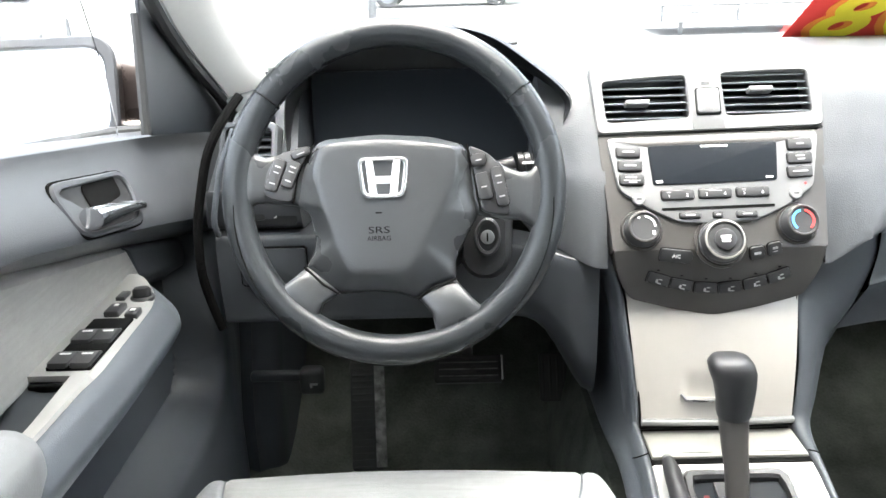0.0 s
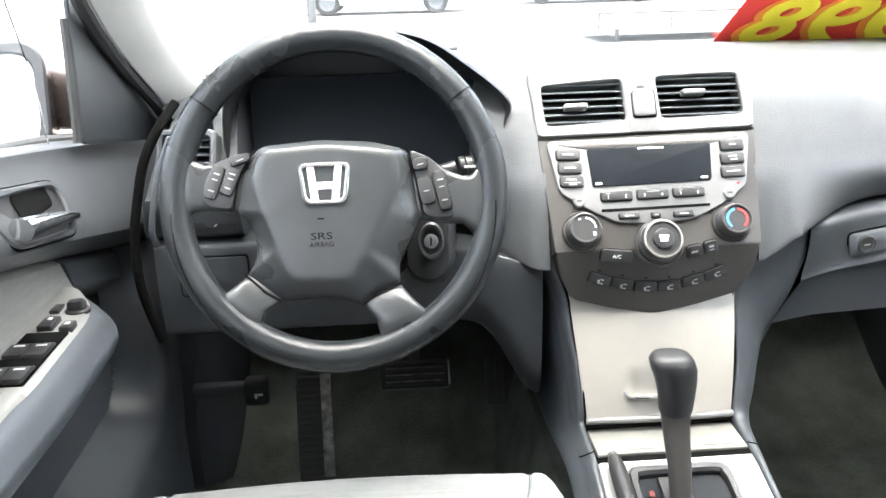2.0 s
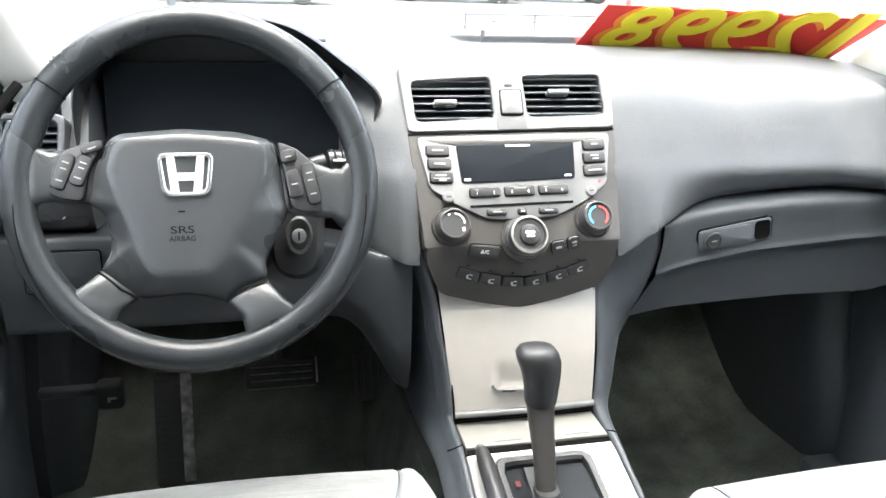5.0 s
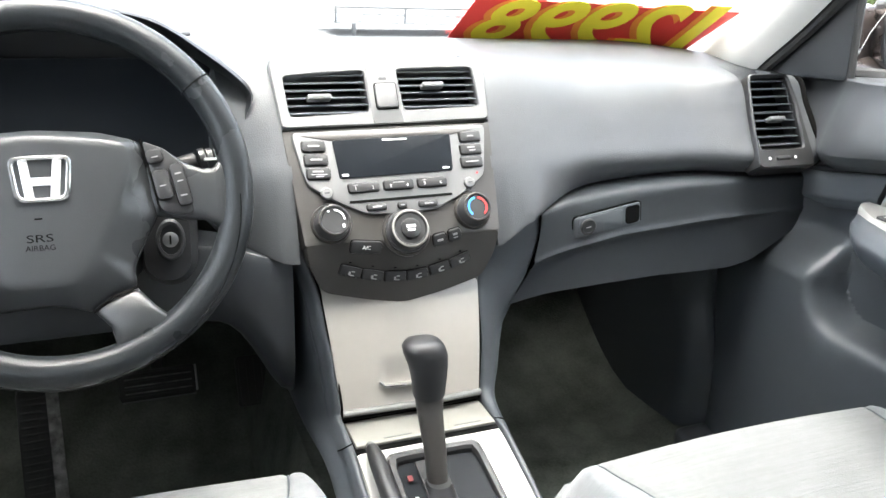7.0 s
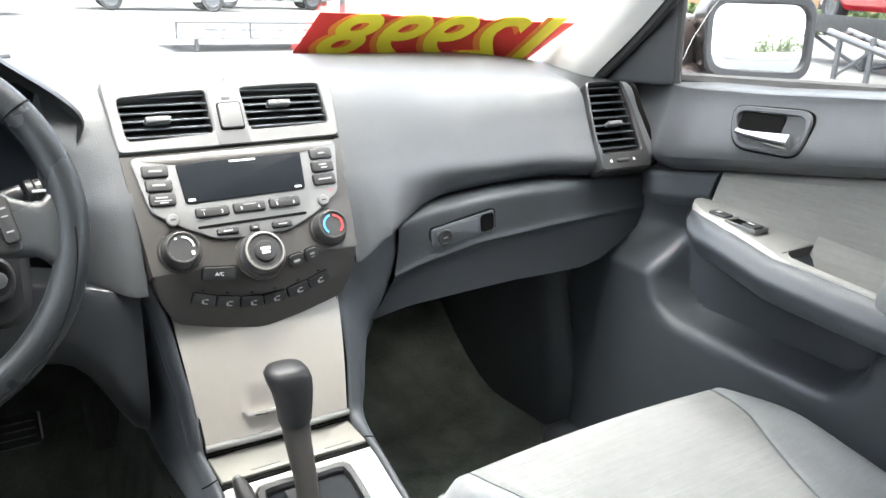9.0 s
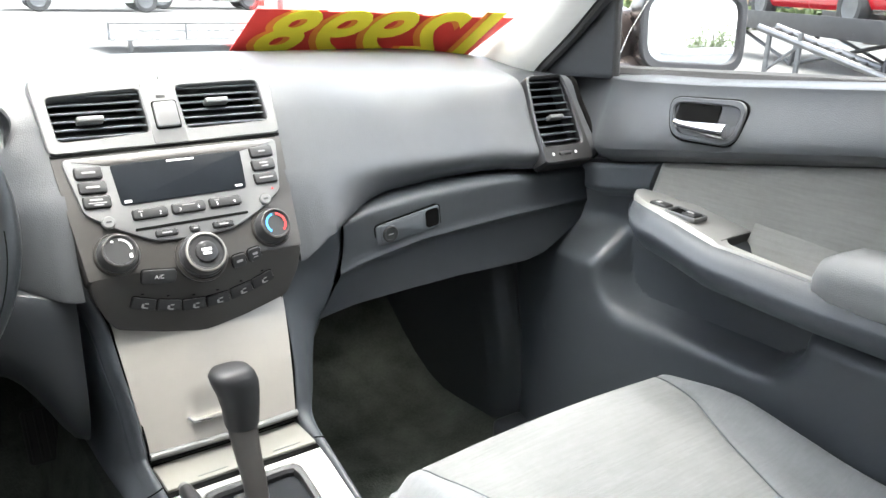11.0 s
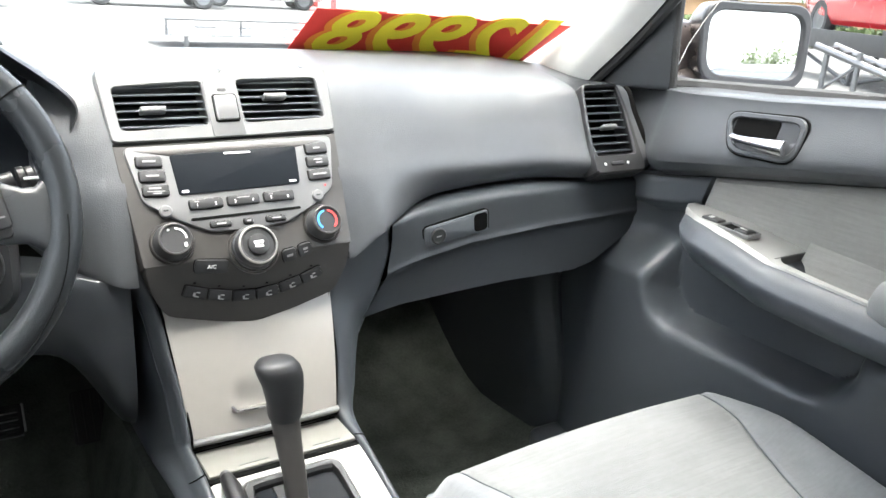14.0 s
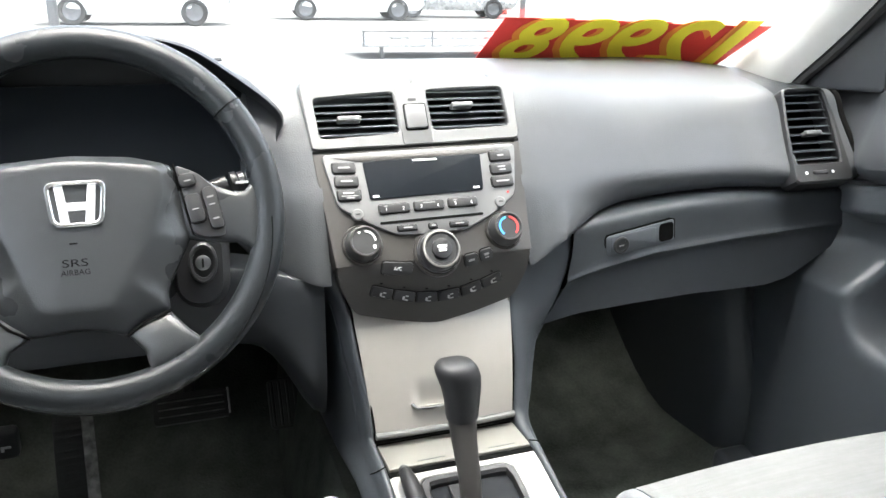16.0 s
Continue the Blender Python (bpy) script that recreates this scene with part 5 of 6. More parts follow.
# driver door
ztl = lambda y: lin(y, [(-0.33, 0.775), (0.50, 0.776), (0.86, 0.779)])
xel = lambda y: lin(y, [(-0.33, 0.640), (0.50, 0.648), (0.65, 0.642), (0.80, 0.645), (0.87, 0.655)])
dl = front_door(-1, 0.705, 1.30, [(-0.33, 1.03), (0.637, 0.985), (0.952, 0.940), (1.30, 0.888)], [(-0.33, 1.0), (0.598, 0.886), (0.884, 0.814), (1.085, 0.759), (1.30, 0.72)],
                (0.58, 1.050, 0.532, 0.80), (0.884, 0.912), ztl, xel, 0.880, 0.628, 1.05, "charcoal and grey driver door trim, closed")
pull_handle(dl, -1, -0.677, [(0.692, 0.942), (0.850, 0.915), (0.838, 0.854), (0.707, 0.880)], (0.070, 0.030, 0.008, 5, 0.014, 0.011), [(0.064, -0.024, 0.003), (0.040, -0.019, 0.008), (0.0, -0.012, 0.011), (-0.034, -0.006, 0.012), (-0.054, -0.003, 0.010)])
part("switch_plate", sheet(lambda y, u: (-(0.705 - (0.705 - xel(y) - 0.003) * u * math.sqrt(max(0.05, 1 - max(0, (y - 0.77) / 0.102) ** 2))), y, ztl(y) + 0.0045 - 0.006 * smooth(0.93, 1, u)), steps(0.628, 0.870, 28), steps(0, 1, 12), (0, 0, -0.006)), M_arm, dl, "warm grey painted switch plate")
part("pull_rail", sheet(lambda y, u: (-(xel(y) + 0.003 + (1 - u) * lin(y, [(0.40, 0.012), (0.55, 0.014), (0.628, 0.020)])), y, ztl(y) + 0.0045 - 0.006 * smooth(0.8, 1, u)), steps(0.46, 0.628, 16), steps(0, 1, 6), (0, 0, -0.008)), M_arm, dl, "slim painted grab rail")
part("pull_cup", box(-0.704, -0.664, 0.622, 0.6275, 0.735, 0.7750, 0.002), M_gap, dl, "dark grab recess wall")
part("cup_floor", sheet(lambda y, u: (-(0.706 - u * 0.045), y, ztl(y) - 0.030), steps(0.44, 0.624, 8), steps(0, 1, 5), (0, 0, -0.003)), M_blk, dl)
MSL = pose(-0.6715, 0.690, 0.7825)
part("window_switch_well", box(-0.021, 0.020, -0.053, 0.053, -0.002, 0.0025, 0.001, MSL), M_gap, dl, "black window switch recess")
for bx in (-0.0105, 0.0100):
    for by in (0.010, -0.038):
        b = part("window_switch", loft([[MSL @ Vector((bx + x, by + y, z)) for x, y in rrect(0.0185, w, 0.002, 3, 0, o)] for w, o, z in ((0.030, 0, 0.001), (0.030, 0, 0.0038), (0.024, -0.002, 0.0062))]), M_btn, dl, "black window switch")
        part("switch_mark", box(bx - 0.005, bx + 0.005, by + 0.0035, by + 0.0060, 0.0058, 0.0068, 0, MSL), M_prt, b)
b = part("lock_switch", box(-0.686, -0.670, 0.750, 0.776, 0.780, 0.7885, 0.002), M_btn, dl, "black lock switch")
part("switch_mark", box(-0.680, -0.676, 0.765, 0.770, 0.7884, 0.7892), M_prt, b)
b = part("mirror_fold_button", box(-0.663, -0.650, 0.746, 0.764, 0.780, 0.7880, 0.002), M_btn, dl)
part("switch_mark", box(-0.659, -0.654, 0.753, 0.758, 0.7879, 0.7887), M_prt, b)
part("mirror_dial_base", turned([(0.013, 0.0), (0.013, 0.003), (0.0115, 0.0045), (0, 0.0045)], pose(-0.663, 0.800, 0.7810), 28), M_btn, dl)
part("mirror_dial", loft([rr_ring((-0.663, 0.800, z), w, 0.010 * k + 0.003, (1, 0.2, 0), (-0.2, 1, 0)) for w, k, z in ((0.020, 1, 0.784), (0.019, 1, 0.792), (0.015, 0.7, 0.7945))]), M_blk, dl, "black mirror adjuster dial")
part("mirror_selector", box(-0.690, -0.680, 0.792, 0.812, 0.781, 0.787, 0.0015), M_btn, dl)
part("arm_pad", loft([rr_ring((-x, y, z), w, h, (1, 0, 0), (0, 0, 1), 0.42, 6) for x, y, z, w, h in ((0.672, 0.512, 0.772, 0.060, 0.030), (0.670, 0.500, 0.779, 0.085, 0.056), (0.668, 0.475, 0.783, 0.098, 0.072), (0.668, -0.32, 0.790, 0.104, 0.080))]), M_apd, dl, "padded grey armrest cushion", 60)
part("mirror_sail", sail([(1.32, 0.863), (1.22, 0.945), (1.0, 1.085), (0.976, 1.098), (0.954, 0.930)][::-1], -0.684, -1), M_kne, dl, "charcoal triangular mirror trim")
part("sail_edge", tube([(-0.690, 0.975, 1.072), (-0.690, 0.971, 1.04), (-0.690, 0.951, 0.932)], 0.006, 8), M_rub, dl)


# ---------------------------------------------------------------- front seats
def front_seat(cx, yf, zt, w, label, seam):
    st = thing("front_seat", label, "car seat", (cx, yf - 0.35, 0.25), "front seats")

    def top(u, v):
        """u across, v from the front edge back."""
        x = u * w / 2
        y = yf - v * 0.56
        z = zt + 0.012 * math.cos(u * math.pi * 0.5) - 0.055 * smooth(0.10, 0.0, v) ** 1.3 - 0.03 * smooth(0.2, 0.7, v) + 0.022 * smooth(0.62, 0.86, abs(u)) * smooth(0.05, 0.35, v) - 0.05 * smooth(0.84, 1.0, abs(u)) ** 1.5
        k = smooth(0.16, 0.0, v)
        return Vector((cx + x * (1 - 0.05 * k), y, z))

    vs = steps(0, 1, 60)
    side = lambda r, s: [Vector((cx + s * (w / 2 + 0.012), p.y, max(p.z - 0.07, zt - 0.2))) for p in r]
    low = lambda r, s: [Vector((cx + s * (w / 2 + 0.0), p.y, zt - 0.20)) for p in r]
    seam_u = lambda v: lin(v, seam)

    def column(u_of):
        f = top(u_of(0), 0)
        e = 1 - smooth(0.86, 1.0, abs(u_of(0))) * 0.2
        return [Vector((f.x, yf - 0.05, zt - 0.20)), Vector((f.x, yf + 0.004 * e, zt - 0.12)), Vector((f.x, yf + 0.012 * e, zt - 0.085))] + [top(u_of(v), v) - Vector((0, 0, 0.004 * math.exp(-((abs(u_of(v)) - seam_u(v)) / 0.012) ** 2))) for v in vs]

    part("cushion", loft([column(lambda v, q=q: q * seam_u(v)) for q in steps(-1, 1, 60)], False, False), M_seat, st, "light grey woven cloth cushion", 70)
    for s in (-1, 1):
        rows = [column(lambda v, q=q: s * (seam_u(v) + (1 - seam_u(v)) * q)) for q in steps(0, 1, 24)]
        rows += [side(rows[-1], s), low(rows[-1], s)]
        part("side_bolster", loft(rows, False, False), M_bolst, st, "plain grey cloth side bolster", 70)
        pts = [top(s * seam_u(v), v) - Vector((0, 0, 0.0025)) for v in vs]
        part("seam", tube(pts, 0.0010, 6), M_low, st)
    rings = [rr_ring((cx, y, z), ww, th, (1, 0, 0), (0, 0.5, 0.86), 0.35, 6) for y, z, ww, th in ((0.12, 0.50, w, 0.13), (0.0, 0.62, w, 0.14), (-0.18, 0.78, w * 0.98, 0.14), (-0.42, 0.96, w * 0.85, 0.11), (-0.47, 1.0, w * 0.7, 0.06))]
    part("backrest", loft(rings), M_seat, st, "light grey cloth backrest, reclined", 60)
    part("base", box(cx - w / 2 + 0.04, cx + w / 2 - 0.04, yf - 0.52, yf - 0.08, 0.25, zt - 0.12, 0.02), M_blk, st)
    return st, top


SEAM = [(0, 0.86), (0.09, 0.80), (0.23, 0.71), (0.40, 0.56), (0.55, 0.46), (1.0, 0.42)]
front_seat(-0.388, 0.832, 0.552, 0.53, "light grey cloth driver seat", SEAM)
front_seat(0.386, 0.733, 0.554, 0.545, "light grey cloth front passenger seat", SEAM)
bench = thing("rear_bench", "light grey cloth rear bench seat", "car seat", (0, -1.2, 0.24))
part("cushion", box(-0.66, 0.66, -1.45, -0.95, 0.24, 0.52, 0.05), M_seat, bench)
part("backrest", box(-0.66, 0.66, -1.62, -1.45, 0.40, 0.98, 0.05), M_seat, bench)

# ---------------------------------------------------------------- pedals and footwell
def pedal(name, label, M, w, h, ribs, arm, material=M_rub):
    p = thing(name, label, "pedal", M.translation, "pedals")
    part("pad", slab(rrect(w, h, 0.008), -0.012, 0.0, 0.003, M), material, p)
    n = max(2, int((w if ribs == 'v' else h) / 0.011))
    for i in range(n):
        o = -0.5 + (i + 0.5) / n
        if ribs == 'h':
            part("rib", box(-w * 0.44, w * 0.44, o * h - 0.002, o * h + 0.002, -0.001, 0.0028, 0.001, M), material, p)
        else:
            part("rib", box(o * w - 0.002, o * w + 0.002, -h * 0.44, h * 0.44, -0.001, 0.0028, 0.001, M), material, p)
    if arm:
        part("arm", tube([M @ Vector((0, 0.0, -0.01)), M @ Vector((0, 0.08, -0.06)), M @ Vector((0, 0.22, -0.08))], 0.010, 10), M_dst, p)
    return p


bp = pedal("brake_pedal", "worn black rubber brake pedal with bright edge", pose(-0.303, 1.28, 0.425, 60, 0, 0), 0.122, 0.05, 'h', True)
part("edge_trim", box(0.0600, 0.0635, -0.020, 0.024, -0.010, 0.0015, 0.001, pose(-0.303, 1.28, 0.425, 60, 0, 0)), M_met, bp, "worn metal edge")
part("edge_trim", box(-0.058, 0.060, -0.0262, -0.0240, -0.010, 0.0012, 0.0008, pose(-0.303, 1.28, 0.425, 60, 0, 0)), M_stl, bp)
for k in (-0.012, 0.0, 0.012):
    part("worn_rib", box(-0.052, 0.054, k - 0.0012, k + 0.0012, 0.0, 0.0034, 0.0006, pose(-0.303, 1.28, 0.425, 60, 0, 0)), M_wrn, bp, "scuffed pale rib")
pedal("accelerator_pedal", "black ribbed rubber accelerator pedal", pose(-0.148, 1.28, 0.405, 60, 0, 0), 0.052, 0.088, 'v', False)
pedal("foot_rest", "dusty ribbed black rubber foot rest", pose(-0.478, 1.20, 0.385, 58, 0, 3), 0.060, 0.19, 'h', False)
fr = bpy.data.objects["foot_rest"]
part("worn_edge", box(0.012, 0.030, -0.090, 0.090, -0.002, 0.0035, 0.001, pose(-0.478, 1.20, 0.385, 58, 0, 3)), M_wrn, fr, "scuffed pale edge")
for s in (-1, 1):
    k = part("kick_panel", sheet(lambda u, z: (s * (0.668 - 0.034 * smooth(0, 0.10, u) - 0.02 * u), (1.04 if s > 0 else 1.17) + 0.06 * smooth(0.36, 0.62, z) + 0.50 * u, z), [0, 0.01, 0.03, 0.06, 0.10] + steps(0.16, 1, 10), steps(0.24, 0.72, 16), (s * 0.02, 0, 0)), M_bol)
    tagged(k, "dark plastic kick panel in the footwell", "trim", kind="structure")
    sl = part("trim_door_sill", box(min(s * 0.60, s * 0.70), max(s * 0.60, s * 0.70), -0.4, 1.06, 0.24, 0.30, 0.015), M_bol)
    tagged(sl, "slate door sill trim", "sill", kind="structure")
rl = thing("bonnet_release", "black bonnet release lever with a white symbol", "lever", (-0.56, 1.15, 0.48))
part("grip", box(-0.575, -0.536, 1.122, 1.150, 0.468, 0.512, 0.008), M_blk, rl)
part("symbol", box(-0.558, -0.545, 1.1205, 1.1225, 0.488, 0.4915, 0.0005), M_dpr, rl, "pale lever symbol")
part("symbol", box(-0.558, -0.554, 1.1205, 1.1225, 0.4835, 0.4885, 0.0005), M_dpr, rl, "pale lever symbol")
part("bracket", box(-0.66, -0.56, 1.148, 1.165, 0.480, 0.495, 0.004), M_bol, rl)



# ---------------------------------------------------------------- door mirrors
def door_mirror(s, c, n, w, h, foot):
    """c: middle of the glass; n: where it faces."""
    n = Vector(n).normalized()
    X = Vector((0, 0, 1)).cross(n).normalized()
    Y = n.cross(X)
    M = Matrix((X, Y, n)).transposed().to_4x4()
    M.translation = Vector(c)
    mr = thing("door_mirror", "dark bronze painted door mirror", "door mirror", c, "door mirrors")
    out = rpoly([(-w / 2, -h / 2 + 0.004), (w / 2, -h / 2 - 0.004), (w / 2 + 0.002, h / 2), (-w / 2 - 0.002, h / 2)], 0.034, 8)
    sh = part("shell", dome(inset(out, -0.013), [(0, -0.002), (0, -0.03), (0.012, -0.06), (0.03, -0.085), (0.045, -0.095)], M), M_bro, mr, "bronze metallic shell", 60)
    part("rim", frame_ring(inset(out, -0.013), inset(out, 0.002), -0.03, 0.006, 0.003, M, 96, (0, 0)), M_dst, mr, "black mirror rim")
    part("glass", slab(out, -0.006, -0.001, 0, M), M_mir, mr, "bright mirror glass")
    f = Vector(foot)
    p = [M @ Vector((0, -h / 2 + 0.012, -0.035)), (M @ Vector((0, -h / 2 - 0.006, -0.03))).lerp(f, 0.4), f + Vector((0, 0, 0.012)), f + Vector((-s * 0.05, 0.01, 0.005))]
    part("foot", tube(crom([tuple(q) for q in p], 5), 0.026, 12, 0.8), M_bro, mr, "bronze mirror foot", 60)
    part("bracket", loft([rr_ring((f.x + s * k, f.y + 0.06, f.z + 0.055), a, b, (0, 1, 0), (0, 0, 1), 0.3) for k, a, b in ((-0.05, 0.15, 0.13), (0.02, 0.13, 0.11), (0.08, 0.09, 0.07))]), M_bro, mr, "bronze mirror bracket", 60)
    part("lamp_slit", tube([(f.x - s * 0.005, f.y - 0.012, f.z + 0.075), (f.x + s * 0.03, f.y - 0.014, f.z + 0.079)], 0.0035, 8), M_chr, mr)
    part("pivot", turned([(0.010, -0.008), (0.010, 0.004), (0.006, 0.007), (0, 0.007)], pose(f.x + s * 0.05, f.y - 0.03, f.z - 0.012, 90), 20), M_met, mr)


door_mirror(1, (0.887, 0.912, 1.041), (-0.285, -0.955, 0.080), 0.188, 0.112, (0.79, 0.975, 0.965))
door_mirror(-1, (-0.868, 1.03, 0.972), (0.19, -0.90, 0.36), 0.200, 0.122, (-0.77, 1.10, 0.898))
for s, z0 in ((-1, 0.94), (1, 0.985)):
    g = part("window_side", sheet(lambda y, z: (s * (0.715 - 0.10 * smooth(1.0, 1.4, z)), y - 0.35 * smooth(0.97, 1.4, z) * smooth(0.3, 1.0, y), z), steps(-0.3, 0.93, 10), steps(z0 - 0.03, 1.38, 10), (s * 0.004, 0, 0)), M_gls)
    g.visible_shadow = False
    tagged(g, "clear side window glass", "window", kind="structure")
    sk = part("trim_window_sill", tube([(s * 0.735, -0.33, 1.02), (s * 0.735, 0.5, 1.0 if s > 0 else 0.985), (s * 0.735, 0.95, 0.972 if s > 0 else 0.93), (s * 0.72, 1.25, 0.945 if s > 0 else 0.88)], 0.012, 8), M_rub)
    tagged(sk, "black rubber window sill seal", "seal", kind="structure")
    bd = part("wall_outer_skin", loft([[Vector((s * x, y, z + w * (lin(y, [(-0.33, 1.012), (0.5, 0.992 if s > 0 else 0.975), (0.95, 0.962 if s > 0 else 0.918), (1.25, 0.93 if s > 0 else 0.868), (2.3, 0.85)]) - 1.0))) for y in (-2.2, -0.33, 0.5, 0.95, 1.25, 2.3)] for x, z, w in ((0.735, 1.0, 1), (0.80, 0.94, 1), (0.86, 0.78, 0.5), (0.88, 0.55, 0), (0.86, 0.3, 0))], False, False), M_bro)
    tagged(bd, "bronze painted outer body side", "car body", kind="structure")
    # unseen dark pane, added to hold back light from the rear sides
    rq = part("window_rear_side", sheet(lambda y, z: (s * (0.715 - 0.12 * smooth(1.0, 1.4, z)), y, z), steps(-1.62, -0.36, 8), steps(0.96, 1.37, 8), (s * 0.004, 0, 0)), M_tin)
    tagged(rq, "dark rear side window glass, added unseen to block light", "window", kind="structure")
# added out of view: its dark tint keeps rear light off the dash
back = part("window_back", sheet(lambda x, v: (x, -1.99 + 0.44 * v, 0.97 + 0.36 * v), steps(-0.66, 0.66, 8), steps(0, 1, 6), (0, -0.003, 0.004)), M_tin)
tagged(back, "dark rear window glass, added unseen to block light", "window", kind="structure")
hood = part("wall_bonnet", sheet(lambda x, y: (x, y, 0.94 - 0.30 * (y - 1.45) ** 2 * 0.6 - 0.10 * (x / 0.8) ** 4), steps(-0.78, 0.78, 16), steps(1.43, 2.4, 14), (0, 0, -0.02)), M_bro)
tagged(hood, "bronze painted bonnet beyond the windscreen", "bonnet", kind="structure")
wp = thing("windscreen_wiper", "black windscreen wiper resting at the glass base", "wiper", (-0.2, 1.45, 0.965))
part("blade", tube([(-0.45, glass_y(-0.45, 0.965) + 0.03, 0.972), (-0.2, glass_y(-0.2, 0.965) + 0.03, 0.972), (-0.03, glass_y(0.0, 0.968) + 0.03, 0.974)], 0.004, 6), M_rub, wp)
part("arm", tube([(-0.5, glass_y(-0.5, 0.955) + 0.05, 0.955), (-0.2, glass_y(-0.2, 0.965) + 0.04, 0.980)], 0.004, 6), M_dst, wp)

# ---------------------------------------------------------------- price sticker on the windscreen
sg = thing("price_sign", "yellow and red price numerals stuck on the windscreen, seen from behind", "price sticker", (0.45, 1.3, 0.99))
up = Vector((0, -0.85, 0.527))
DIG = (("8", 0.289), ("9", 0.373), ("9", 0.452), ("2", 0.534), ("1", 0.606))
for k, (ch, x) in enumerate(DIG):
    z = 1.021
    t = Vector((1, -0.82 * x, 0)).normalized()
    nrm = t.cross(up).normalized()
    upp = nrm.cross(t).normalized()
    M = Matrix((t, upp, nrm)).transposed().to_4x4()
    M.translation = Vector((x, glass_y(x, z) - 0.006, z - 0.004))
    wbk = 0.047
    part("red_back", slab([(-wbk - (0.022 if k == 0 else 0.045), -0.078), (wbk - 0.030, -0.078), (wbk + 0.034, 0.076 - 0.004 * k), (-wbk + (0.010 if k == 0 else 0.018), 0.076 - 0.004 * k)], 0.0, 0.0008, 0, M @ Matrix.Translation((0, 0, 0.0009 * (k % 2)))), M_red, sg, "red vinyl backing")
    flip = Matrix.Diagonal((-1, 1, 1, 1))
    lettering("numeral_outline", ch, 0.198, M @ Matrix.Translation((-0.010, -0.004, 0.0026 + 0.0004 * (k % 2))) @ flip, M_ora, sg, "orange outline", 0.0004, 0.0070, -0.45, 0.82)
    lettering("numeral", ch, 0.198, M @ Matrix.Translation((0.0, 0.0, 0.0042 + 0.0004 * (k % 2))) @ flip, M_yel, sg, "yellow numeral seen from behind", 0.0004, 0.0050, -0.45, 0.80)

# ---------------------------------------------------------------- outside
ground = part("ground", sheet(lambda x, y: (x, y, 0), [-1500, -200, -60, -20, -5, 5, 20, 60, 200, 1500], [-1500, -200, -60, -20, -5, 5, 20, 60, 200, 1500]), M_asp)
tagged(ground, "pale sunlit concrete car lot", "ground", kind="structure")


def car(name, M, paint, label, L=4.5, W=1.75, H=1.42, van=False):
    c = thing(name, label, "car", M.translation, "parked cars")
    prof = [(0.0, 0.45, 0.55), (0.04, 0.30, 0.72), (0.25, 0.26, 0.86), (0.30, 0.25, 0.90), (0.70, 0.25, 0.93), (0.80, 0.25, 0.92), (0.96, 0.30, 0.86), (1.0, 0.45, 0.60)]
    rings = []
    for t, zl, zh in prof:
        y = (t - 0.5) * L
        w = W / 2 * (1 - 0.16 * abs(2 * t - 1) ** 4)
        rings.append([M @ Vector((x, y, z)) for x, z in ((-w * 0.9, zl), (-w, zl + 0.15), (-w, (zl + zh) / 2 + 0.05), (-w * 0.92, zh), (0, zh + 0.03), (w * 0.92, zh), (w, (zl + zh) / 2 + 0.05), (w, zl + 0.15), (w * 0.9, zl))])
    part("body", loft(rings), paint, c, "", 50)
    cab = [(0.26, 0.90, 0.90), (0.40, 0.90, H - 0.06), (0.48, 0.90, H), (0.66, 0.90, H - 0.01), (0.76, 0.90, H - 0.12 if not van else H), (0.88 if not van else 0.96, 0.90, 0.92 if not van else H - 0.1)]
    rings = [[M @ Vector((x, (t - 0.5) * L, z)) for x, z in ((-W * 0.45, zl), (-W * 0.36, zh), (W * 0.36, zh), (W * 0.45, zl))] for t, zl, zh in cab]
    part("cabin_glass", loft(rings), M_cgl, c, "", 50)
    part("roof", loft([[M @ Vector((x, (t - 0.5) * L, z)) for x, z in ((-W * 0.37, H - 0.05), (-W * 0.34, H + 0.012), (W * 0.34, H + 0.012), (W * 0.37, H - 0.05))] for t in (0.46, 0.52, 0.64, 0.69)]), paint, c)
    for s in (-1, 1):
        part("pillar", tube([M @ Vector((s * W * 0.45, (0.56 - 0.5) * L, 0.9)), M @ Vector((s * W * 0.36, (0.57 - 0.5) * L, H))], 0.03, 6), paint, c)
        for t in (0.19, 0.80):
            K = M @ pose(s * (W / 2 - 0.10), (t - 0.5) * L, 0.32, 0, s * 90, 0)
            wh = part("tyre", turned([(0.21, -0.09), (0.30, -0.09), (0.32, -0.05), (0.32, 0.06), (0.30, 0.095), (0.21, 0.09), (0.20, 0.05)], K, 28), M_rub, c)
            part("rim", turned([(0.20, 0.04), (0.20, 0.085), (0.16, 0.07), (0.06, 0.075), (0, 0.08)], K, 20), M_stl, wh)
        part("headlight", slab(rrect(0.34, 0.13, 0.05), -0.03, 0.01, 0.01, M @ pose(s * W * 0.33, -0.49 * L, 0.68, 90)), M_sil, c)
        part("tail_light", slab(rrect(0.30, 0.14, 0.04), -0.03, 0.01, 0.01, M @ pose(s * W * 0.33, 0.49 * L, 0.74, 90, 0, 180)), M_rdp, c)
    return c


car("red_car", pose(12.5, 6.7, 0.62, 0, 0, -32), M_crp, "red sedan on a display ramp")
car("parked_car", pose(5.6, 25, 0, 0, 0, 84), M_wcp, "white sedan parked in the lot")
car("parked_car", pose(9.6, 27, 0, 0, 0, 80), M_scp, "silver sedan parked in the lot")
car("parked_car", pose(-0.5, 22, 0, 0, 0, 88), M_wcp, "white sedan parked far off in the lot")
car("parked_car", pose(3.6, -6.2, 0, 0, 0, 6), M_wcp, "white sedan parked behind")
car("parked_car", pose(3.7, -12.4, 0, 0, 0, 6), M_crp, "red sedan parked behind")
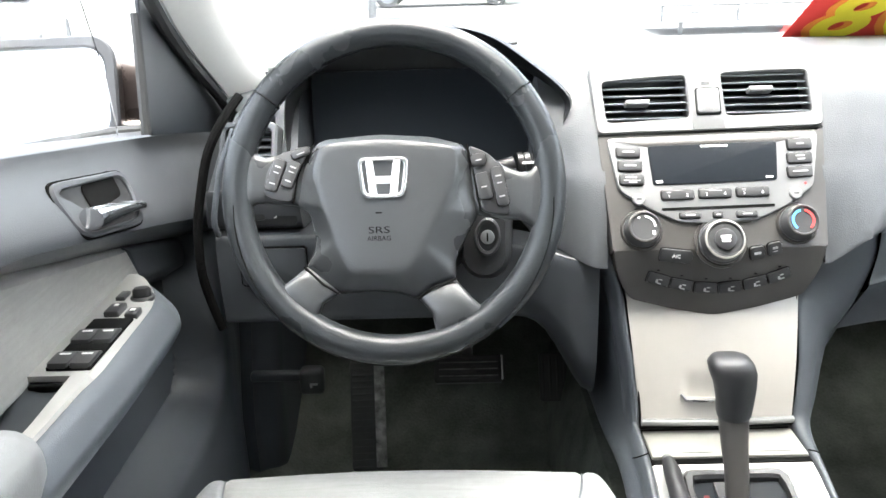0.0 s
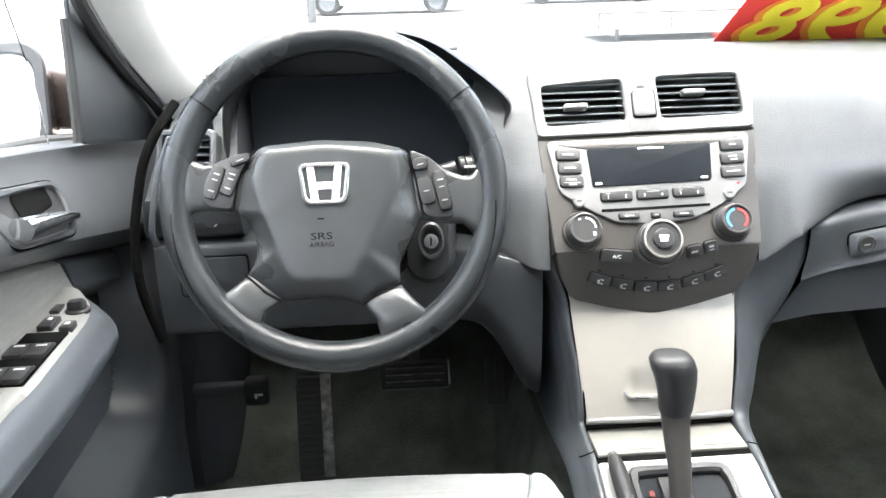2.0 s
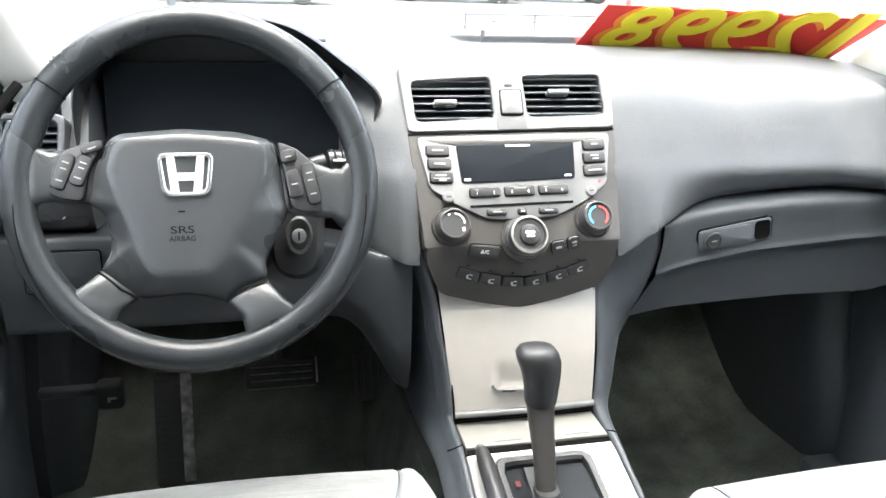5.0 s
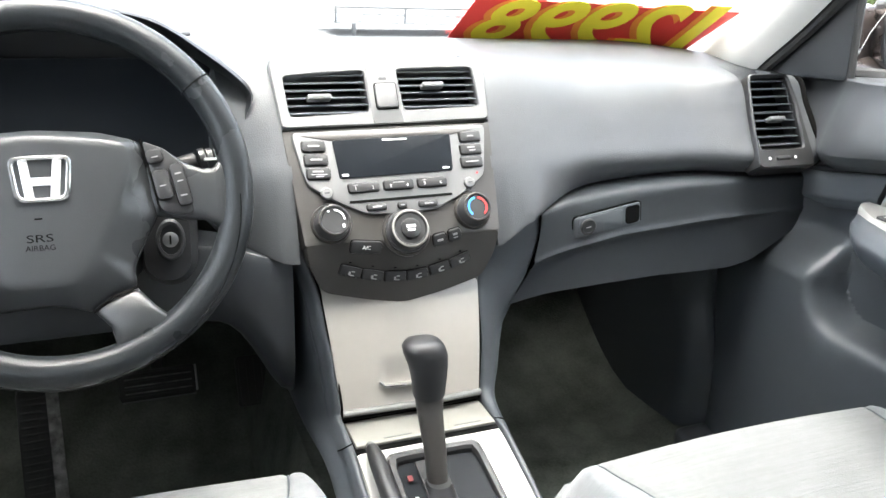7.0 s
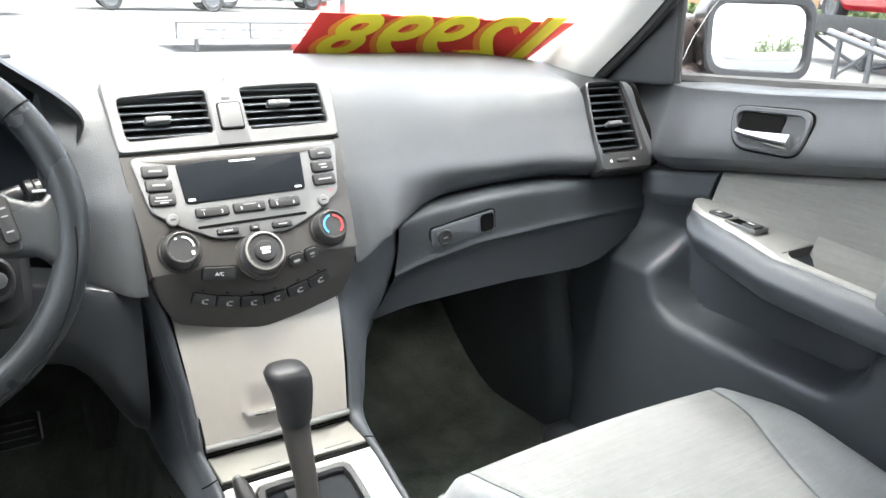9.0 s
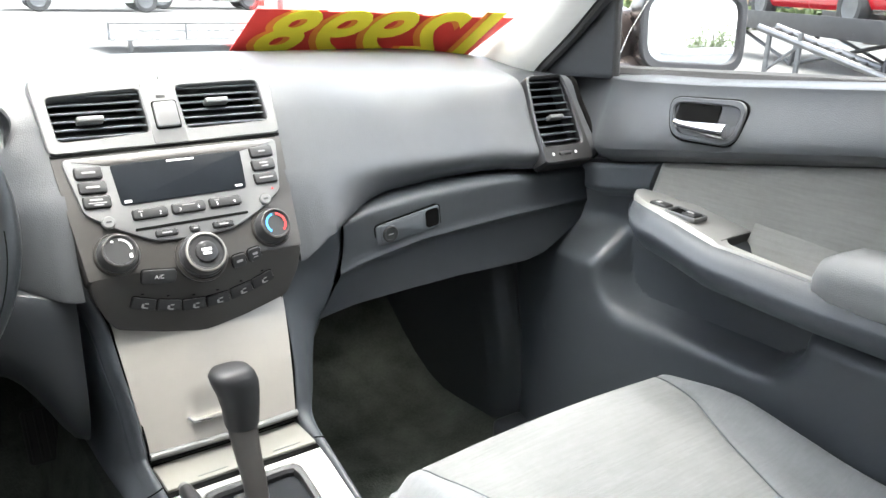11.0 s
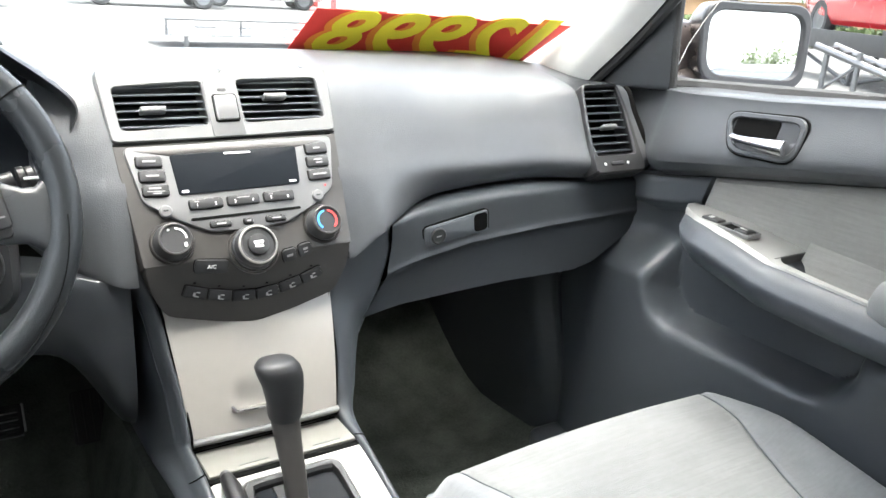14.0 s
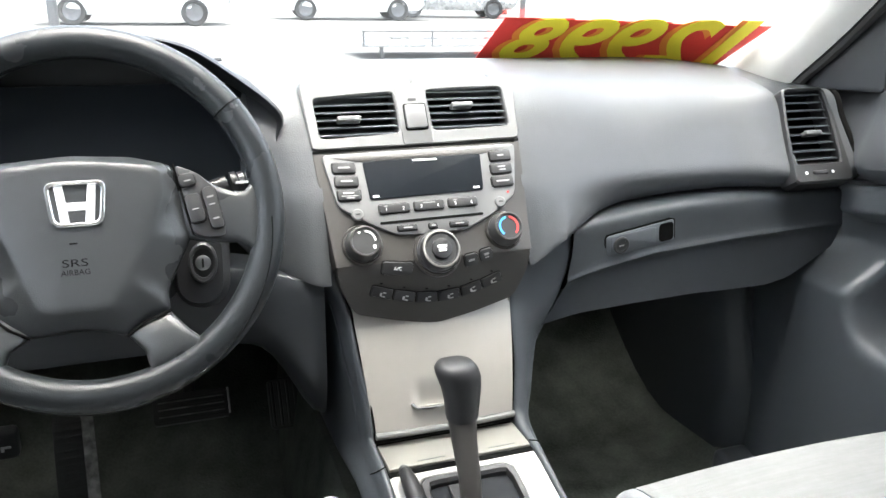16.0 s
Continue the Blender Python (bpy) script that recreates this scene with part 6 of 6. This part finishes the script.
car("parked_car", pose(3.9, -18.5, 0, 0, 0, 6), M_scp, "silver sedan parked behind")
car("parked_car", pose(-5.2, 8.2, 0, 0, 0, 20), M_scp, "silver sedan parked alongside")

# display ramp: deck on trestles with a ladder-like run-up
rp = thing("display_ramp", "black and galvanised steel display ramp", "ramp", (12, 7, 0))
MD = pose(12.5, 6.7, 0.62, 0, 0, -32)
for s in (-1, 1):
    part("deck_rail", box(s * 0.75 - 0.20, s * 0.75 + 0.24, -2.7, 2.6, -0.12, 0.0, 0.01, MD), M_dst, rp)
    part("side_plate", box(s * 0.98 - 0.02, s * 0.98 + 0.02, -2.7, 2.6, -0.12, 0.17, 0.005, MD), M_dst, rp)
    for y in (-2.4, 0.0, 2.3):
        part("leg", tube([MD @ Vector((s * 0.75, y, -0.1)), MD @ Vector((s * 0.85, y, -0.62))], 0.045, 8), M_dst, rp)
    part("brace", tube([MD @ Vector((s * 0.78, -2.4, -0.12)), MD @ Vector((s * 0.82, 0.0, -0.60))], 0.03, 6), M_dst, rp)
    part("brace", tube([MD @ Vector((s * 0.78, 2.3, -0.12)), MD @ Vector((s * 0.82, 0.0, -0.60))], 0.03, 6), M_dst, rp)
for x, y, x2, y2 in ((10.2, 6.78, 10.35, 4.95),):
    for o in (0.0, 0.45):
        part("stringer", tube([(x + o, y, 0.62), (x2 + o, y2 - 0.35, 0.0)], 0.05, 8), M_stl, rp, "galvanised run-up rail")
    for k in range(12):
        t = (k + 0.5) / 12
        part("rung", tube([(x + (x2 - x) * t - 0.02, y + (y2 - 0.35 - y) * t, 0.62 * (1 - t)), (x + 0.47 + (x2 - x) * t, y + (y2 - 0.35 - y) * t, 0.62 * (1 - t))], 0.022, 6), M_stl, rp)
    for yy in (6.62, 6.15):
        part("leg", tube([(x + 0.05, yy, 0.58), (x + 0.05, yy, 0.0)], 0.04, 8), M_stl, rp)
    part("brace", tube([(x + 0.05, 6.6, 0.05), (x + 0.05, 6.15, 0.42)], 0.022, 6), M_stl, rp)
part("step_board", box(-0.5, 0.9, -2.75, -2.45, 0.0, 0.10, 0.01, MD), M_stl, rp)


def tree(x, y, h, r, seed, label):
    rnd = random.Random(seed)
    t = thing("tree", label, "tree", (x, y, 0), "trees")
    bm = tube(crom([(x, y, 0), (x + 0.1, y, h * 0.25), (x - 0.05, y + 0.1, h * 0.55), (x, y, h * 0.9)], 4), [0.16 - 0.009 * k for k in range(13)], 8)
    for k in range(7):
        a = rnd.uniform(0, 6.28)
        z = h * rnd.uniform(0.35, 0.7)
        e = Vector((x + r * 0.8 * math.cos(a), y + r * 0.8 * math.sin(a), z + h * 0.18))
        tube([Vector((x, y, z)), Vector((x, y, z)).lerp(e, 0.5) + Vector((0, 0, 0.15)), e], [0.06, 0.04, 0.015], 6, 1.0, (0, 0.1, 1), bm)
    part("trunk", bm, M_bark, t)
    vs, fs = [], []
    for k in range(2600):
        a, b = rnd.uniform(0, 6.28), rnd.gauss(0, 1)
        rad = r * (0.35 + 0.65 * rnd.random() ** 0.5) * (0.8 + 0.3 * math.sin(3 * a + b))
        c = Vector((x + rad * math.cos(a), y + rad * math.sin(a), h * 0.68 + h * 0.15 * b))
        u = Vector((rnd.gauss(0, 1), rnd.gauss(0, 1), rnd.gauss(0, 1))).normalized() * 0.11
        v = u.cross(Vector((rnd.gauss(0, 1), rnd.gauss(0, 1), rnd.gauss(0, 1)))).normalized() * 0.07
        i = len(vs)
        vs += [c - u, c + v, c + u, c - v]
        fs.append((i, i + 1, i + 2, i + 3))
    me = bpy.data.meshes.new("crown")
    me.from_pydata(vs, [], fs)
    me.materials.append(M_hed)
    o = new("crown", me)
    o.parent = t
    o.matrix_parent_inverse = Matrix.Translation(t.location).inverted()


for k, (x, y, h, r) in enumerate(((15.5, 12.5, 5.0, 1.9), (19, 9.5, 5.5, 2.2), (7.5, 27, 6, 2.4), (-3.0, 30, 6.5, 2.6), (13, 30, 6, 2.2), (30, -52, 7, 2.8), (35, -50, 6, 2.4), (24, -58, 6.5, 2.6), (40, -46, 6, 2.6))):
    tree(x, y, h, r, k, "leafy green tree beside the lot")
hg = thing("hedge", "clipped green hedge along the far side of the lot", "hedge", (22, 8, 0))
rnd = random.Random(5)
vs, fs = [], []
for k in range(9000):
    c = Vector((21.5 + rnd.uniform(-0.4, 0.4), rnd.uniform(-2, 20), rnd.uniform(0.05, 0.62)))
    u = Vector((rnd.gauss(0, 1), rnd.gauss(0, 1), rnd.gauss(0, 1))).normalized() * 0.10
    v = u.cross(Vector((rnd.gauss(0, 1), rnd.gauss(0, 1), rnd.gauss(0, 1)))).normalized() * 0.07
    i = len(vs)
    vs += [c - u, c + v, c + u, c - v]
    fs.append((i, i + 1, i + 2, i + 3))
me = bpy.data.meshes.new("leaves")
me.from_pydata(vs, [], fs)
me.materials.append(M_hed)
o = new("leaves", me)
o.parent = hg
o.matrix_parent_inverse = Matrix.Translation(hg.location).inverted()
bl = thing("roadside_building", "low terracotta building across the road", "building", (30, 10, 0))
part("wall", box(28, 34, -6, 26, 0, 1.25, 0.05), M_ter, bl)
part("roof", box(27.6, 34.4, -6.4, 26.4, 1.25, 1.5, 0.05), M_wal, bl)
for k in range(7):
    part("window", box(27.95, 28.05, -4 + k * 4.2, -2.2 + k * 4.2, 0.35, 1.0, 0.01), M_cgl, bl)
for k, (x, y) in enumerate(((-1.8, 16), (1.2, 25), (11, 24))):
    pl = thing("light_pole", "grey lot light pole", "street lamp", (x, y, 0), "light poles")
    part("pole", tube([(x, y, 0), (x, y, 7)], [0.09, 0.06], 10), M_stl, pl)
    part("lamp_head", box(x - 0.35, x + 0.35, y - 0.12, y + 0.12, 6.95, 7.1, 0.03), M_dst, pl)
fl = thing("flatbed_trailer", "pale flatbed trailer parked ahead", "trailer", (3.5, 12.4, 0))
part("bed", box(2.7, 5.9, 11.9, 13.2, 0.18, 0.24, 0.01), M_scp, fl)
part("side_rail", tube([(2.7, 11.9, 0.42), (5.9, 11.9, 0.42)], 0.02, 6), M_stl, fl)
for x in (2.72, 3.8, 4.9, 5.88):
    part("rail_post", tube([(x, 11.9, 0.2), (x, 11.9, 0.42)], 0.018, 6), M_stl, fl)
for x in (3.0, 5.6):
    part("stand", box(x, x + 0.06, 12.0, 12.06, 0.0, 0.19, 0.01), M_stl, fl)
